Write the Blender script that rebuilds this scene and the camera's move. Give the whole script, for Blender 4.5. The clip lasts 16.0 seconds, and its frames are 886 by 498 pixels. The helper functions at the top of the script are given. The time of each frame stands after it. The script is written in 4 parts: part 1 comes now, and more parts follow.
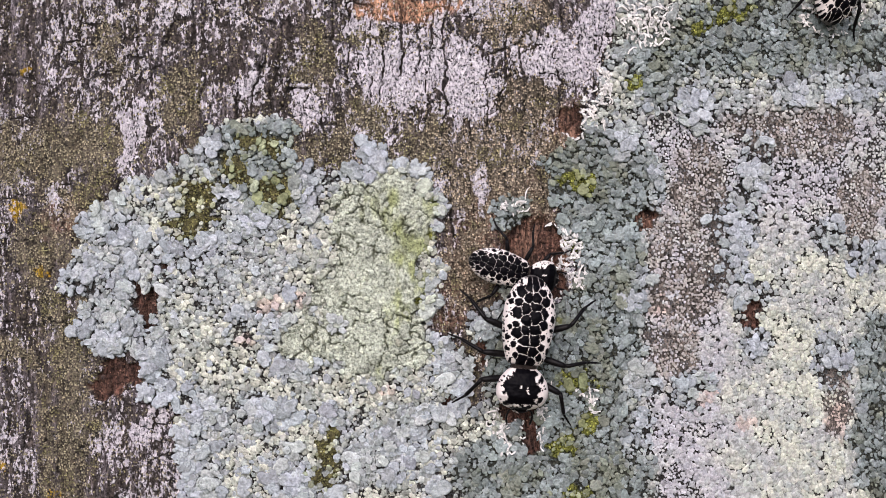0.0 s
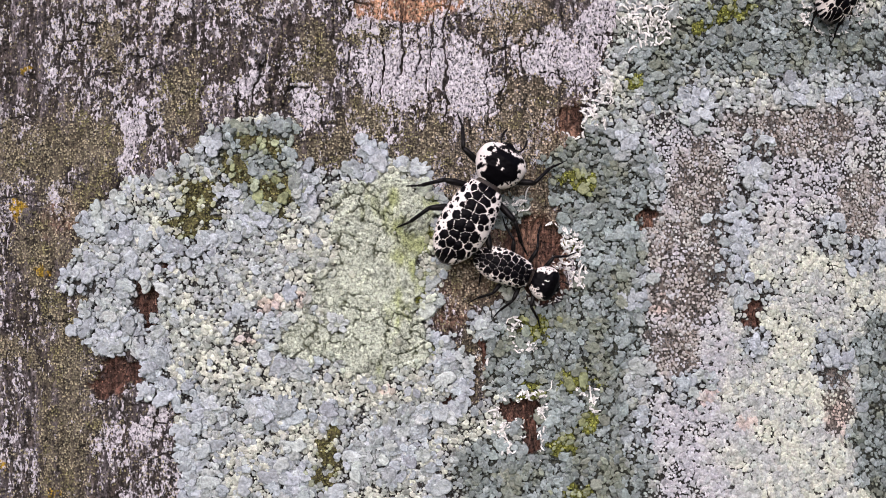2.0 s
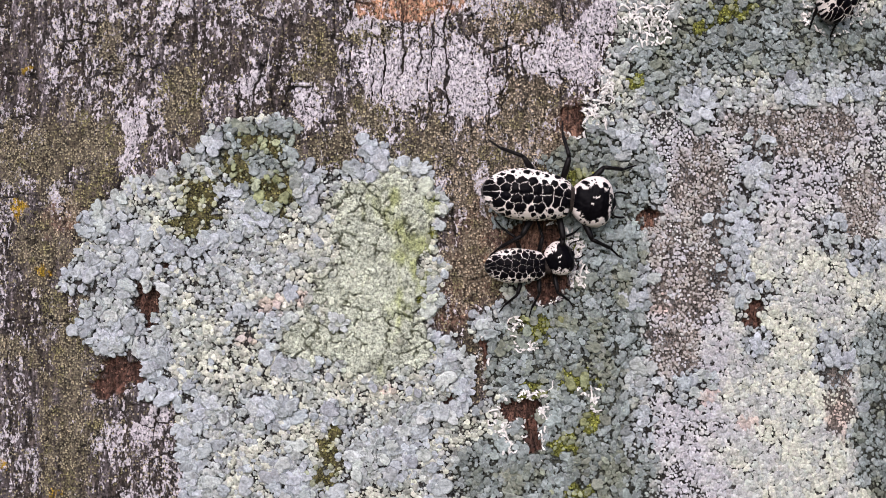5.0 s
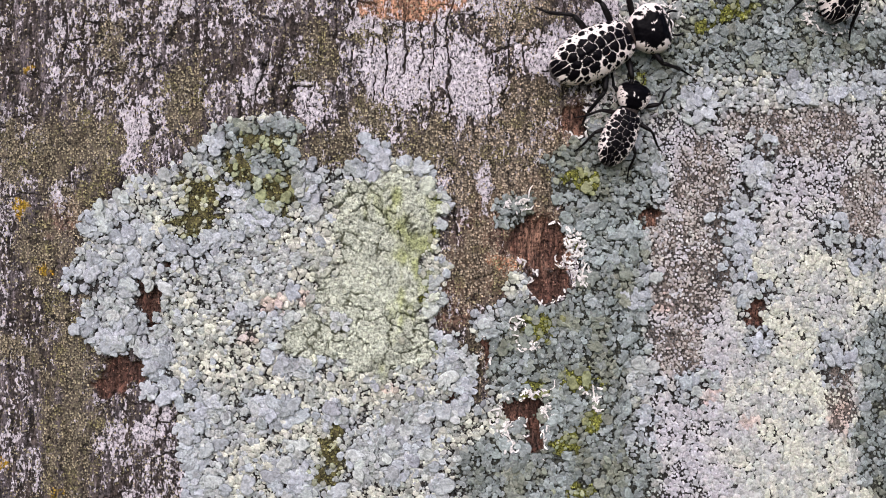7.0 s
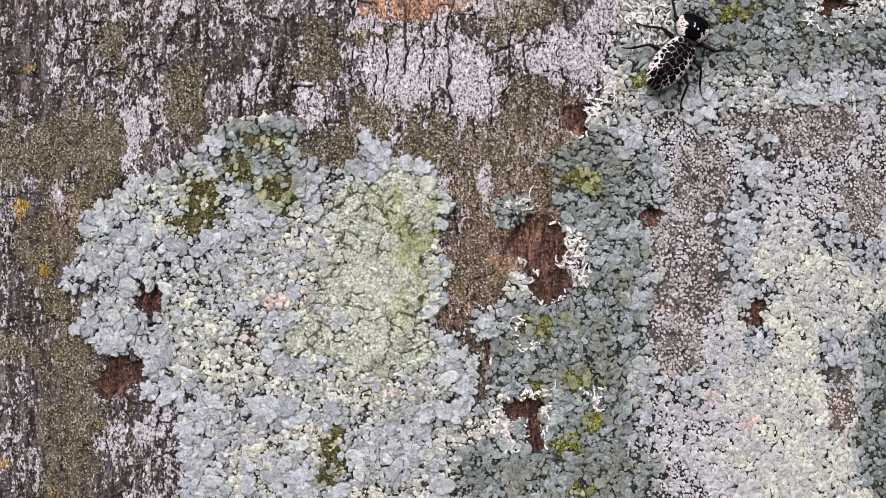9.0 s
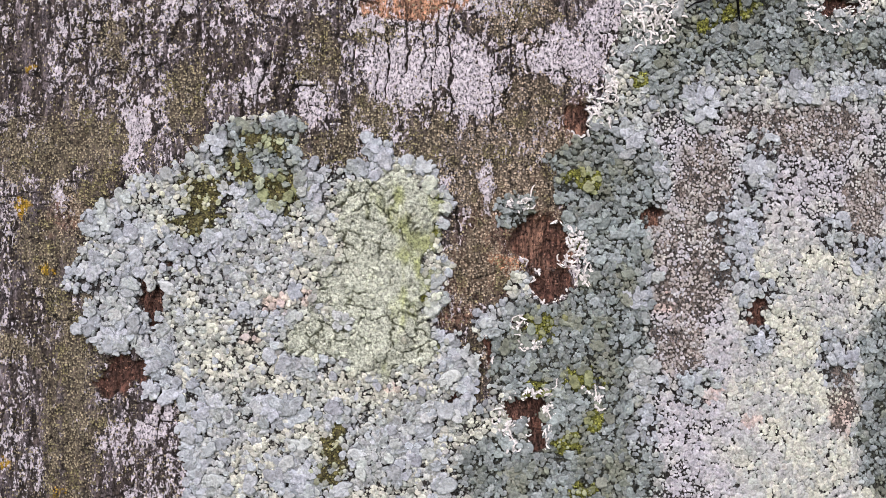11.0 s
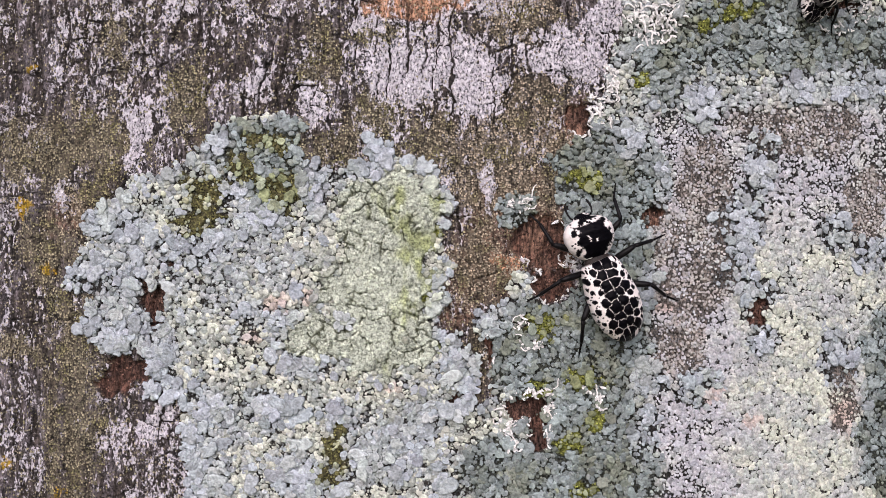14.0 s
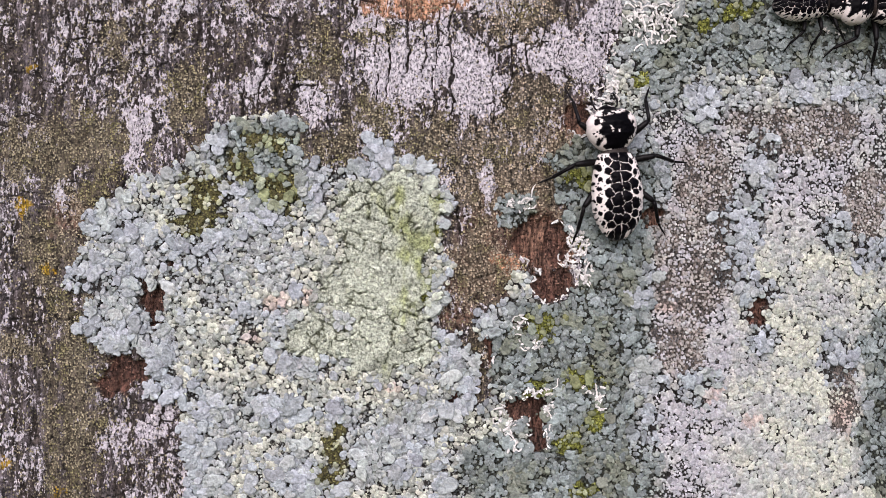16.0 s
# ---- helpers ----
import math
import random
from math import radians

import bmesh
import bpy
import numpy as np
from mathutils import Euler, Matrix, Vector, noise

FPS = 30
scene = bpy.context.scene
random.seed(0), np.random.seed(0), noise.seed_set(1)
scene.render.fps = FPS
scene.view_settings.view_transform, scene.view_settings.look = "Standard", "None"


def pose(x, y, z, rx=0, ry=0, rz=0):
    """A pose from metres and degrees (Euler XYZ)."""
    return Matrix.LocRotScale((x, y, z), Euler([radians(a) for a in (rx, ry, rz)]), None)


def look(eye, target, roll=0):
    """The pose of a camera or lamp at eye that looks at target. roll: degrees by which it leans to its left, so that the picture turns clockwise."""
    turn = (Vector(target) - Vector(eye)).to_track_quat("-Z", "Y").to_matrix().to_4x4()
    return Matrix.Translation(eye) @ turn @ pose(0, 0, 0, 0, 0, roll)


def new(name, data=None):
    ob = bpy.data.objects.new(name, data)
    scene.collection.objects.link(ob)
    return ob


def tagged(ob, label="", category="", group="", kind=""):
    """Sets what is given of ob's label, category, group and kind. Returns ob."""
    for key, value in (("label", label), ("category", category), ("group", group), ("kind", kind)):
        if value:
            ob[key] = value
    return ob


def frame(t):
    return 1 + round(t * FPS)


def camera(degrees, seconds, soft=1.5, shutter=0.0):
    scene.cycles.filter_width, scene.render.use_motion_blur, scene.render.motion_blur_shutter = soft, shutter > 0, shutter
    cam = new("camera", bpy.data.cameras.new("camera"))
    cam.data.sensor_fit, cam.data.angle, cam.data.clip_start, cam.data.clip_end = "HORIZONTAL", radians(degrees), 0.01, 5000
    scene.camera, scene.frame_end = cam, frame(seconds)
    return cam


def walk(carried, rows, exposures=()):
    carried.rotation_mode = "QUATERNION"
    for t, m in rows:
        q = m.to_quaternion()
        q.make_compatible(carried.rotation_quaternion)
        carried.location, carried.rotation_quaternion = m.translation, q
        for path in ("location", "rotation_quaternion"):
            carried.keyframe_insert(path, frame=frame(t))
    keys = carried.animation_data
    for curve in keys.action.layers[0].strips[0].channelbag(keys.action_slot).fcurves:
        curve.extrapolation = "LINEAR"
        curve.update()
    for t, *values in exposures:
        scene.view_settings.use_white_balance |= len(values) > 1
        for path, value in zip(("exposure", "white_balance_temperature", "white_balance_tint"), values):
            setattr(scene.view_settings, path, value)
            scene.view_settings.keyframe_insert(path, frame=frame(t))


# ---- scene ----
# The lens, and the plan: places on the bark are given on a flat map of the trunk in tenths of a millimetre,
# x to the right and y down, seen from EYE.
LENS = 50.0
UNIT = 0.0001
MID_X, MID_Y = 784.0, 441.0
EYE = MID_X * UNIT / math.tan(radians(LENS / 2))
RADIUS = 0.30

cam = camera(LENS, 16.0, soft=0.35)

# slow drift of the hand-held camera, in map units: seconds, right, down
DRIFT = [(0, 7.2, -3.3), (1, 7.6, -2.4), (2, 6.4, -1.7), (3, 6.2, -1.7), (4.2, 5.6, -1.5), (6.5, 1.6, -0.3), (7.0, 1.0, 0),
         (7.5, 1.6, 0), (8.0, 0.4, 0), (9.0, 0, 0), (11.5, -3.0, 1.6), (12.0, -2.8, 1.7), (12.5, -1.2, 1.8), (13.0, -3.0, 1.8),
         (14.0, -4.8, 1.3), (15.0, -4.4, 1.3), (16.0, -4.2, 1.8)]
walk(cam, [(t, look((a * UNIT, -EYE, -b * UNIT), (a * UNIT, 0, -b * UNIT))) for t, a, b in DRIFT], exposures=[(0, 0.35, 6200, 20), (16, 0.35, 6200, 20)])


# ---- world and light: bright overcast day ----
world = bpy.data.worlds.new("sky")
scene.world = world
world.use_nodes = True
wn = world.node_tree.nodes
sky = wn.new("ShaderNodeTexSky")
sky.sky_type, sky.sun_disc = "NISHITA", False
sky.sun_elevation, sky.sun_rotation = radians(42), radians(192)
sky.air_density, sky.dust_density, sky.ozone_density = 1.0, 4.0, 1.0
wn["Background"].inputs["Strength"].default_value = 0.105
world.node_tree.links.new(sky.outputs[0], wn["Background"].inputs["Color"])

sun_data = bpy.data.lights.new("sun", "SUN")
sun_data.energy, sun_data.angle, sun_data.color = 2.0, radians(70), (1.0, 0.97, 0.945)
sun = new("sun", sun_data)
sun.matrix_basis = look((-0.2, -0.95, 0.6), (0, 0, 0))


# ---- numeric noise on the map ----
def rnd(ix, iy, seed):
    h = (ix.astype(np.int64) * 374761393 + iy.astype(np.int64) * 668265263 + seed * 974634777) & 0xFFFFFFFF
    h = ((h ^ (h >> 13)) * 1274126177) & 0xFFFFFFFF
    h = ((h ^ (h >> 16)) * 2246822519) & 0xFFFFFFFF
    return ((h ^ (h >> 15)) & 0xFFFFFF) / float(0x1000000)


def vnoise(x, y, seed=0):
    ix, iy = np.floor(x), np.floor(y)
    fx, fy = x - ix, y - iy
    fx, fy = fx * fx * (3 - 2 * fx), fy * fy * (3 - 2 * fy)
    a, b = rnd(ix, iy, seed), rnd(ix + 1, iy, seed)
    c, d = rnd(ix, iy + 1, seed), rnd(ix + 1, iy + 1, seed)
    return (a + (b - a) * fx) * (1 - fy) + (c + (d - c) * fx) * fy


def fbm(x, y, octaves=4, seed=0, gain=0.5):
    """Layered noise, about -1 to 1."""
    total, amp, norm = 0.0, 1.0, 0.0
    for o in range(octaves):
        total = total + amp * (vnoise(x * 2 ** o + 17.3 * o, y * 2 ** o - 9.1 * o, seed + o) * 2 - 1)
        norm, amp = norm + amp, amp * gain
    return total / norm * 1.5


def cells(x, y, seed=0, jitter=0.85):
    """Distance to the nearest and second nearest seed, and the nearest one's random number."""
    ix, iy = np.floor(x), np.floor(y)
    f1, f2, who = np.full(x.shape, 9.0), np.full(x.shape, 9.0), np.zeros(x.shape)
    for dx in (-1, 0, 1):
        for dy in (-1, 0, 1):
            cx, cy = ix + dx, iy + dy
            px = cx + 0.5 + jitter * (rnd(cx, cy, seed) - 0.5)
            py = cy + 0.5 + jitter * (rnd(cx, cy, seed + 7) - 0.5)
            d = np.hypot(px - x, py - y)
            near = d < f1
            f2 = np.where(near, f1, np.minimum(f2, d))
            who = np.where(near, rnd(cx, cy, seed + 13), who)
            f1 = np.where(near, d, f1)
    return f1, f2, who


def step(a, b, v):
    v = np.clip((v - a) / (b - a), 0, 1)
    return v * v * (3 - 2 * v)


def blobs(x, y, ovals):
    """1 in the middle of the ovals, 0 on their rims, less outside."""
    best = np.full(x.shape, -9.0)
    for cx, cy, rx, ry in ovals:
        best = np.maximum(best, 1 - np.sqrt(((x - cx) / rx) ** 2 + ((y - cy) / ry) ** 2))
    return best


def inside(x, y, ring):
    """Signed distance to a closed ring of points, more than 0 inside."""
    dist, odd = np.full(x.shape, 1e9), np.zeros(x.shape, bool)
    for (ax, ay), (bx, by) in zip(ring, ring[1:] + ring[:1]):
        ex, ey = bx - ax, by - ay
        k = np.clip(((x - ax) * ex + (y - ay) * ey) / (ex * ex + ey * ey), 0, 1)
        dist = np.minimum(dist, np.hypot(x - ax - k * ex, y - ay - k * ey))
        if ey:
            odd ^= ((ay > y) != (by > y)) & (x < ex * (y - ay) / ey + ax)
    return np.where(odd, dist, -dist)


# ---- plan of the bark: where each growth sits ----
LEFT_PATCH = [(150, 372), (205, 352), (235, 318), (300, 300), (345, 262), (385, 222), (470, 205), (515, 232), (530, 290), (560, 300),
              (620, 305), (650, 285), (645, 250), (690, 252), (692, 290), (745, 290), (775, 330), (790, 400), (797, 470), (775, 540),
              (765, 580), (800, 610), (838, 640), (845, 700), (805, 750), (780, 800), (785, 950), (325, 950), (335, 820), (318, 745),
              (320, 690), (275, 705), (262, 640), (235, 622), (170, 618), (140, 570), (150, 525), (102, 505), (120, 470), (150, 440), (135, 400)]
RIGHT_PATCH = [(1100, -60), (1660, -60), (1660, 950), (785, 950), (780, 800), (800, 750), (870, 690), (880, 640), (830, 590), (845, 550),
               (900, 540), (880, 500), (905, 475), (935, 480), (945, 530), (1000, 535), (1030, 500), (1020, 450), (1000, 400), (1010, 380),
               (985, 340), (970, 300), (1010, 250), (1040, 210), (1060, 150), (1085, 60)]
ROSETTE = [(912, 372, 38, 30), (455, 235, 75, 35)]
GREEN_GREY = [(1060, 330, 120, 100), (1085, 450, 60, 120), (1060, 560, 90, 120), (980, 620, 130, 90), (1010, 720, 110, 110), (1020, 850, 150, 100),
              (1170, 110, 60, 70), (1330, 60, 150, 70), (1562, 620, 38, 70), (1562, 780, 42, 120), (465, 262, 110, 48), (490, 335, 60, 45), (1500, 80, 90, 50), (915, 370, 45, 40),
              (1430, 90, 90, 40), (870, 830, 60, 60)]
# leafy blue-grey lobes: on the left patch, and on the right
BLUE_LEFT = [(200, 400, 60, 35), (165, 490, 55, 40), (185, 565, 60, 50), (280, 660, 35, 45), (255, 600, 50, 30), (380, 265, 36, 34), (400, 335, 26, 30),
             (458, 388, 55, 32), (545, 335, 24, 50), (600, 305, 60, 22), (668, 268, 26, 34), (340, 445, 75, 38), (230, 510, 40, 40), (370, 722, 38, 42), (480, 725, 48, 32)]
BLUE_LOW = [(355, 850, 60, 50), (335, 785, 30, 30), (532, 840, 48, 46), (600, 742, 32, 26), (690, 800, 70, 50), (792, 605, 34, 34), (800, 655, 28, 40),
            (612, 568, 38, 28), (830, 690, 30, 40), (740, 740, 40, 30), (785, 335, 14, 60), (470, 560, 50, 22), (530, 650, 36, 24)]
BLUE_RIGHT = [(1115, 250, 40, 40), (1240, 190, 45, 32), (1340, 290, 32, 62), (1310, 390, 45, 60), (1300, 480, 36, 46), (1415, 160, 40, 30), (1500, 140, 80, 36),
              (1475, 410, 36, 30), (1480, 640, 40, 50), (1235, 685, 40, 34), (1140, 670, 30, 40), (1345, 605, 34, 30), (1135, 770, 26, 50), (1540, 450, 40, 36),
              (870, 560, 40, 34), (1350, 520, 30, 26), (1150, 490, 26, 22), (1165, 340, 20, 50)]
CRUST = [(685, 400, 105, 105), (665, 520, 110, 110), (680, 600, 95, 70), (560, 600, 60, 40)]
SPARSE = [(1245, 370, 50, 140), (1225, 510, 75, 60), (1350, 215, 70, 36), (1200, 610, 50, 60), (1530, 365, 45, 60), (1160, 415, 40, 60), (1430, 235, 90, 50), (1490, 710, 26, 60)]
MOSS = [(360, 350, 44, 50), (345, 395, 38, 26), (495, 335, 48, 42), (430, 300, 26, 35), (470, 255, 45, 18), (1035, 325, 44, 20), (955, 578, 28, 28), (1030, 672, 34, 18),
        (1045, 750, 24, 22), (1005, 785, 30, 18), (1012, 436, 20, 14), (1290, 22, 38, 18), (1240, 42, 14, 20), (950, 692, 26, 14), (1030, 872, 45, 16),
        (592, 790, 20, 50), (575, 845, 26, 22), (762, 412, 22, 12), (1130, 150, 24, 14), (735, 520, 20, 26)]
BARE = [(266, 540, 20, 40), (250, 495, 8, 26), (301, 468, 12, 11), (222, 655, 40, 24), (195, 685, 36, 16), (955, 430, 52, 46), (972, 502, 36, 30), (925, 725, 36, 24),
        (948, 775, 17, 36), (1340, 552, 18, 24), (1022, 212, 22, 28), (1152, 388, 18, 14), (1485, 8, 34, 16), (862, 620, 9, 36), (800, 712, 14, 14), (918, 572, 9, 7)]
PINK = [(1490, 735, 20, 35), (1330, 745, 20, 14), (485, 540, 22, 16), (535, 530, 14, 16), (440, 600, 16, 12), (1175, 545, 22, 20), (575, 345, 10, 6), (1255, 700, 12, 8), (690, 690, 14, 8)]
LILAC = [(842, 150, 48, 62), (690, 130, 48, 55), (985, 98, 66, 46), (1070, 30, 42, 50), (765, 110, 66, 40), (650, 48, 26, 14), (545, 190, 22, 40), (240, 250, 16, 50),
         (860, 335, 13, 46), (265, 755, 26, 26), (460, 150, 26, 24), (110, 340, 14, 22)]
OLIVE = [(130, 720, 44, 230), (60, 270, 100, 60), (160, 250, 80, 60), (800, 265, 240, 55), (900, 300, 110, 90), (590, 265, 90, 44), (325, 170, 30, 70),
         (950, 185, 60, 50), (205, 70, 22, 50), (160, 500, 50, 60), (670, 60, 45, 16), (840, 470, 50, 90), (30, 620, 50, 26), (930, 40, 60, 40), (660, 210, 60, 40),
         (150, 345, 40, 40), (75, 440, 45, 50), (850, 625, 34, 90), (560, 100, 30, 60)]
# the largest lobed rosettes: middle and reach
STARS = [(1116, 245, 26), (1240, 187, 28), (380, 262, 22), (668, 264, 22), (458, 388, 27), (402, 336, 17), (1340, 298, 22), (1415, 160, 22), (546, 340, 20),
         (370, 720, 25), (535, 842, 28), (482, 725, 24), (1165, 300, 16), (1345, 610, 20), (1120, 530, 24), (1475, 170, 22), (1320, 400, 22), (268, 690, 20), (200, 600, 24), (605, 570, 20)]
RUST = [(905, 390, 90, 80), (860, 480, 60, 80), (1000, 240, 40, 60), (800, 540, 40, 50), (1160, 400, 30, 30), (120, 380, 40, 40)]
ORANGE = [(730, 8, 100, 24), (885, 465, 26, 18), (1000, 440, 20, 30)]
YELLOW = [(37, 367, 15, 15), (104, 868, 10, 16), (85, 478, 16, 10), (52, 120, 8, 8), (12, 820, 10, 10)]


def warp(x, y, amount, scale, seed):
    return x + amount * fbm(x / scale, y / scale, 3, seed), y + amount * fbm(x / scale + 31, y / scale + 7, 3, seed + 50)


def growth(x, y):
    """Masks of all that covers the wood at map places x, y."""
    wx, wy = warp(x, y, 14, 28, 3)
    bx, by = warp(x, y, 12, 13, 90)
    m = {}
    m["bare"] = step(-0.10, 0.10, blobs(bx, by, BARE))
    m["left"] = inside(wx, wy, LEFT_PATCH)
    m["right"] = inside(wx, wy, RIGHT_PATCH)
    ros = blobs(wx, wy, ROSETTE) * 30
    m["rosette"] = step(-1.5, 1.5, ros)
    edge = np.maximum(np.maximum(m["left"], m["right"]), ros)
    m["edge"] = edge
    m["lichen"] = step(-2, 3, edge) * (1 - m["bare"])
    m["crust"] = step(-0.05, 0.15, blobs(wx, wy, CRUST) + 0.32 * fbm(x / 22, y / 22, 3, 8)) * step(0, 10, m["left"])
    m["moss"] = step(-0.05, 0.3, blobs(bx, by, MOSS) + 0.6 * fbm(x / 11, y / 11, 3, 95))
    m["green"] = step(-0.15, 0.15, blobs(wx, wy, GREEN_GREY))
    leafy = np.maximum(np.maximum(blobs(wx, wy, BLUE_LEFT), blobs(wx, wy, BLUE_LOW)), blobs(wx, wy, BLUE_RIGHT))
    m["blue"] = step(-0.15, 0.15, leafy)
    m["sparse"] = step(-0.2, 0.2, blobs(wx, wy, SPARSE))
    m["pink"] = step(-0.25, 0.35, blobs(bx, by, PINK))
    m["lilac"] = step(-0.3, 0.3, blobs(wx, wy, LILAC) + 0.4 * fbm(x / 20, y / 32, 4, 99))
    m["olive"] = step(-0.5, 0.6, blobs(wx, wy, OLIVE) + 0.7 * fbm(x / 22, y / 44, 4, 98))
    m["rust"] = step(-0.4, 0.5, blobs(wx, wy, RUST) + 0.3 * fbm(x / 20, y / 40, 3, 97))
    m["orange"] = step(-0.2, 0.2, blobs(wx, wy, ORANGE))
    m["yellow"] = step(-0.1, 0.2, blobs(bx, by, YELLOW))
    # the crumbly sheet on the right, apart from its leafy neighbours
    m["sheet"] = step(1125, 1165, wx) * step(170, 215, wy) * (1 - m["green"])
    return m


def mix(a, b, k):
    return a + (np.asarray(b) - a) * k[..., None]


# ---- materials ----
class Nodes:
    """A material and short ways to add nodes to it."""

    def __init__(self, name):
        self.mat = bpy.data.materials.new(name)
        self.mat.use_nodes = True
        self.n, self.l = self.mat.node_tree.nodes, self.mat.node_tree.links
        self.bsdf = self.n["Principled BSDF"]
        self.place = self.n.new("ShaderNodeTexCoord").outputs["Object"]

    def put(self, socket, v):
        if isinstance(v, (int, float, tuple)):
            socket.default_value = v
        else:
            self.l.new(v, socket)

    def math(self, kind, a, b):
        node = self.n.new("ShaderNodeMath")
        node.operation = kind
        self.put(node.inputs[0], a)
        self.put(node.inputs[1], b)
        return node.outputs[0]

    def ramp(self, v, lo, hi, out_lo=0.0, out_hi=1.0):
        node = self.n.new("ShaderNodeMapRange")
        for key, value in (("From Min", lo), ("From Max", hi), ("To Min", out_lo), ("To Max", out_hi)):
            node.inputs[key].default_value = value
        self.put(node.inputs["Value"], v)
        return node.outputs[0]

    def squeeze(self, stretch):
        node = self.n.new("ShaderNodeMapping")
        node.inputs["Scale"].default_value = (1, 1, stretch)
        self.put(node.inputs["Vector"], self.place)
        return node.outputs[0]

    def noise(self, scale, detail=3.0, rough=0.5, at=None):
        node = self.n.new("ShaderNodeTexNoise")
        for key, value in (("Scale", scale), ("Detail", detail), ("Roughness", rough)):
            node.inputs[key].default_value = value
        self.put(node.inputs["Vector"], at or self.place)
        return node

    def face(self, at=None):
        """Places on the upright face of the bark, across and up."""
        part_of, flat = self.n.new("ShaderNodeSeparateXYZ"), self.n.new("ShaderNodeCombineXYZ")
        self.put(part_of.inputs[0], at or self.place)
        self.put(flat.inputs[0], part_of.outputs[0])
        self.put(flat.inputs[1], part_of.outputs[2])
        return flat.outputs[0]

    def cell(self, scale, at=None, feature="F1"):
        node = self.n.new("ShaderNodeTexVoronoi")
        node.feature = feature
        node.voronoi_dimensions = "2D"
        node.inputs["Scale"].default_value = scale
        self.put(node.inputs["Vector"], self.face(at))
        return node

    def bent(self, scale, amount):
        """Places pushed about by noise."""
        node = self.n.new("ShaderNodeVectorMath")
        node.operation = "MULTIPLY_ADD"
        self.put(node.inputs[0], self.noise(scale).outputs["Color"])
        node.inputs[1].default_value = (amount,) * 3
        self.put(node.inputs[2], self.place)
        return node.outputs[0]

    def attribute(self, name, out):
        node = self.n.new("ShaderNodeAttribute")
        node.attribute_name = name
        return node.outputs[out]

    def times(self, colour, k):
        node = self.n.new("ShaderNodeVectorMath")
        node.operation = "SCALE"
        self.put(node.inputs[0], colour)
        self.put(node.inputs["Scale"], k)
        return node.outputs[0]

    def blend(self, k, a, b):
        node = self.n.new("ShaderNodeMix")
        node.data_type = "RGBA"
        self.put(node.inputs["Factor"], k)
        self.put(node.inputs["A"], a)
        self.put(node.inputs["B"], b)
        return node.outputs["Result"]

    def split(self, colour):
        node = self.n.new("ShaderNodeSeparateColor")
        self.put(node.inputs[0], colour)
        return node.outputs

    def finish(self, colour, height, rough, spec, bump, depth):
        self.put(self.bsdf.inputs["Base Color"], colour)
        self.put(self.bsdf.inputs["Roughness"], rough)
        self.bsdf.inputs["Specular IOR Level"].default_value = spec
        node = self.n.new("ShaderNodeBump")
        node.inputs["Strength"].default_value, node.inputs["Distance"].default_value = bump, depth
        self.put(node.inputs["Height"], height)
        self.put(self.bsdf.inputs["Normal"], node.outputs[0])
        return self.mat


def organic(name, rough=0.8, grain=2500.0, spread=0.35, bump=0.4, depth=0.0001, spec=0.3, coarse=300.0):
    """Pigment from the mesh's own colours, broken by two scales of noise, with fine relief."""
    k = Nodes(name)
    fine, wide = k.noise(grain, 4, 0.65).outputs["Fac"], k.noise(coarse, 4, 0.6).outputs["Fac"]
    tone = k.ramp(k.math("ADD", fine, wide), 0.6, 1.4, 1 - spread, 1 + spread)
    own = k.ramp(k.n.new("ShaderNodeObjectInfo").outputs["Random"], 0, 1, 0.94, 1.06)
    return k.finish(k.times(k.attribute("tint", "Color"), k.math("MULTIPLY", tone, own)), k.math("ADD", fine, k.math("MULTIPLY", wide, 1.5)), rough, spec, bump, depth)


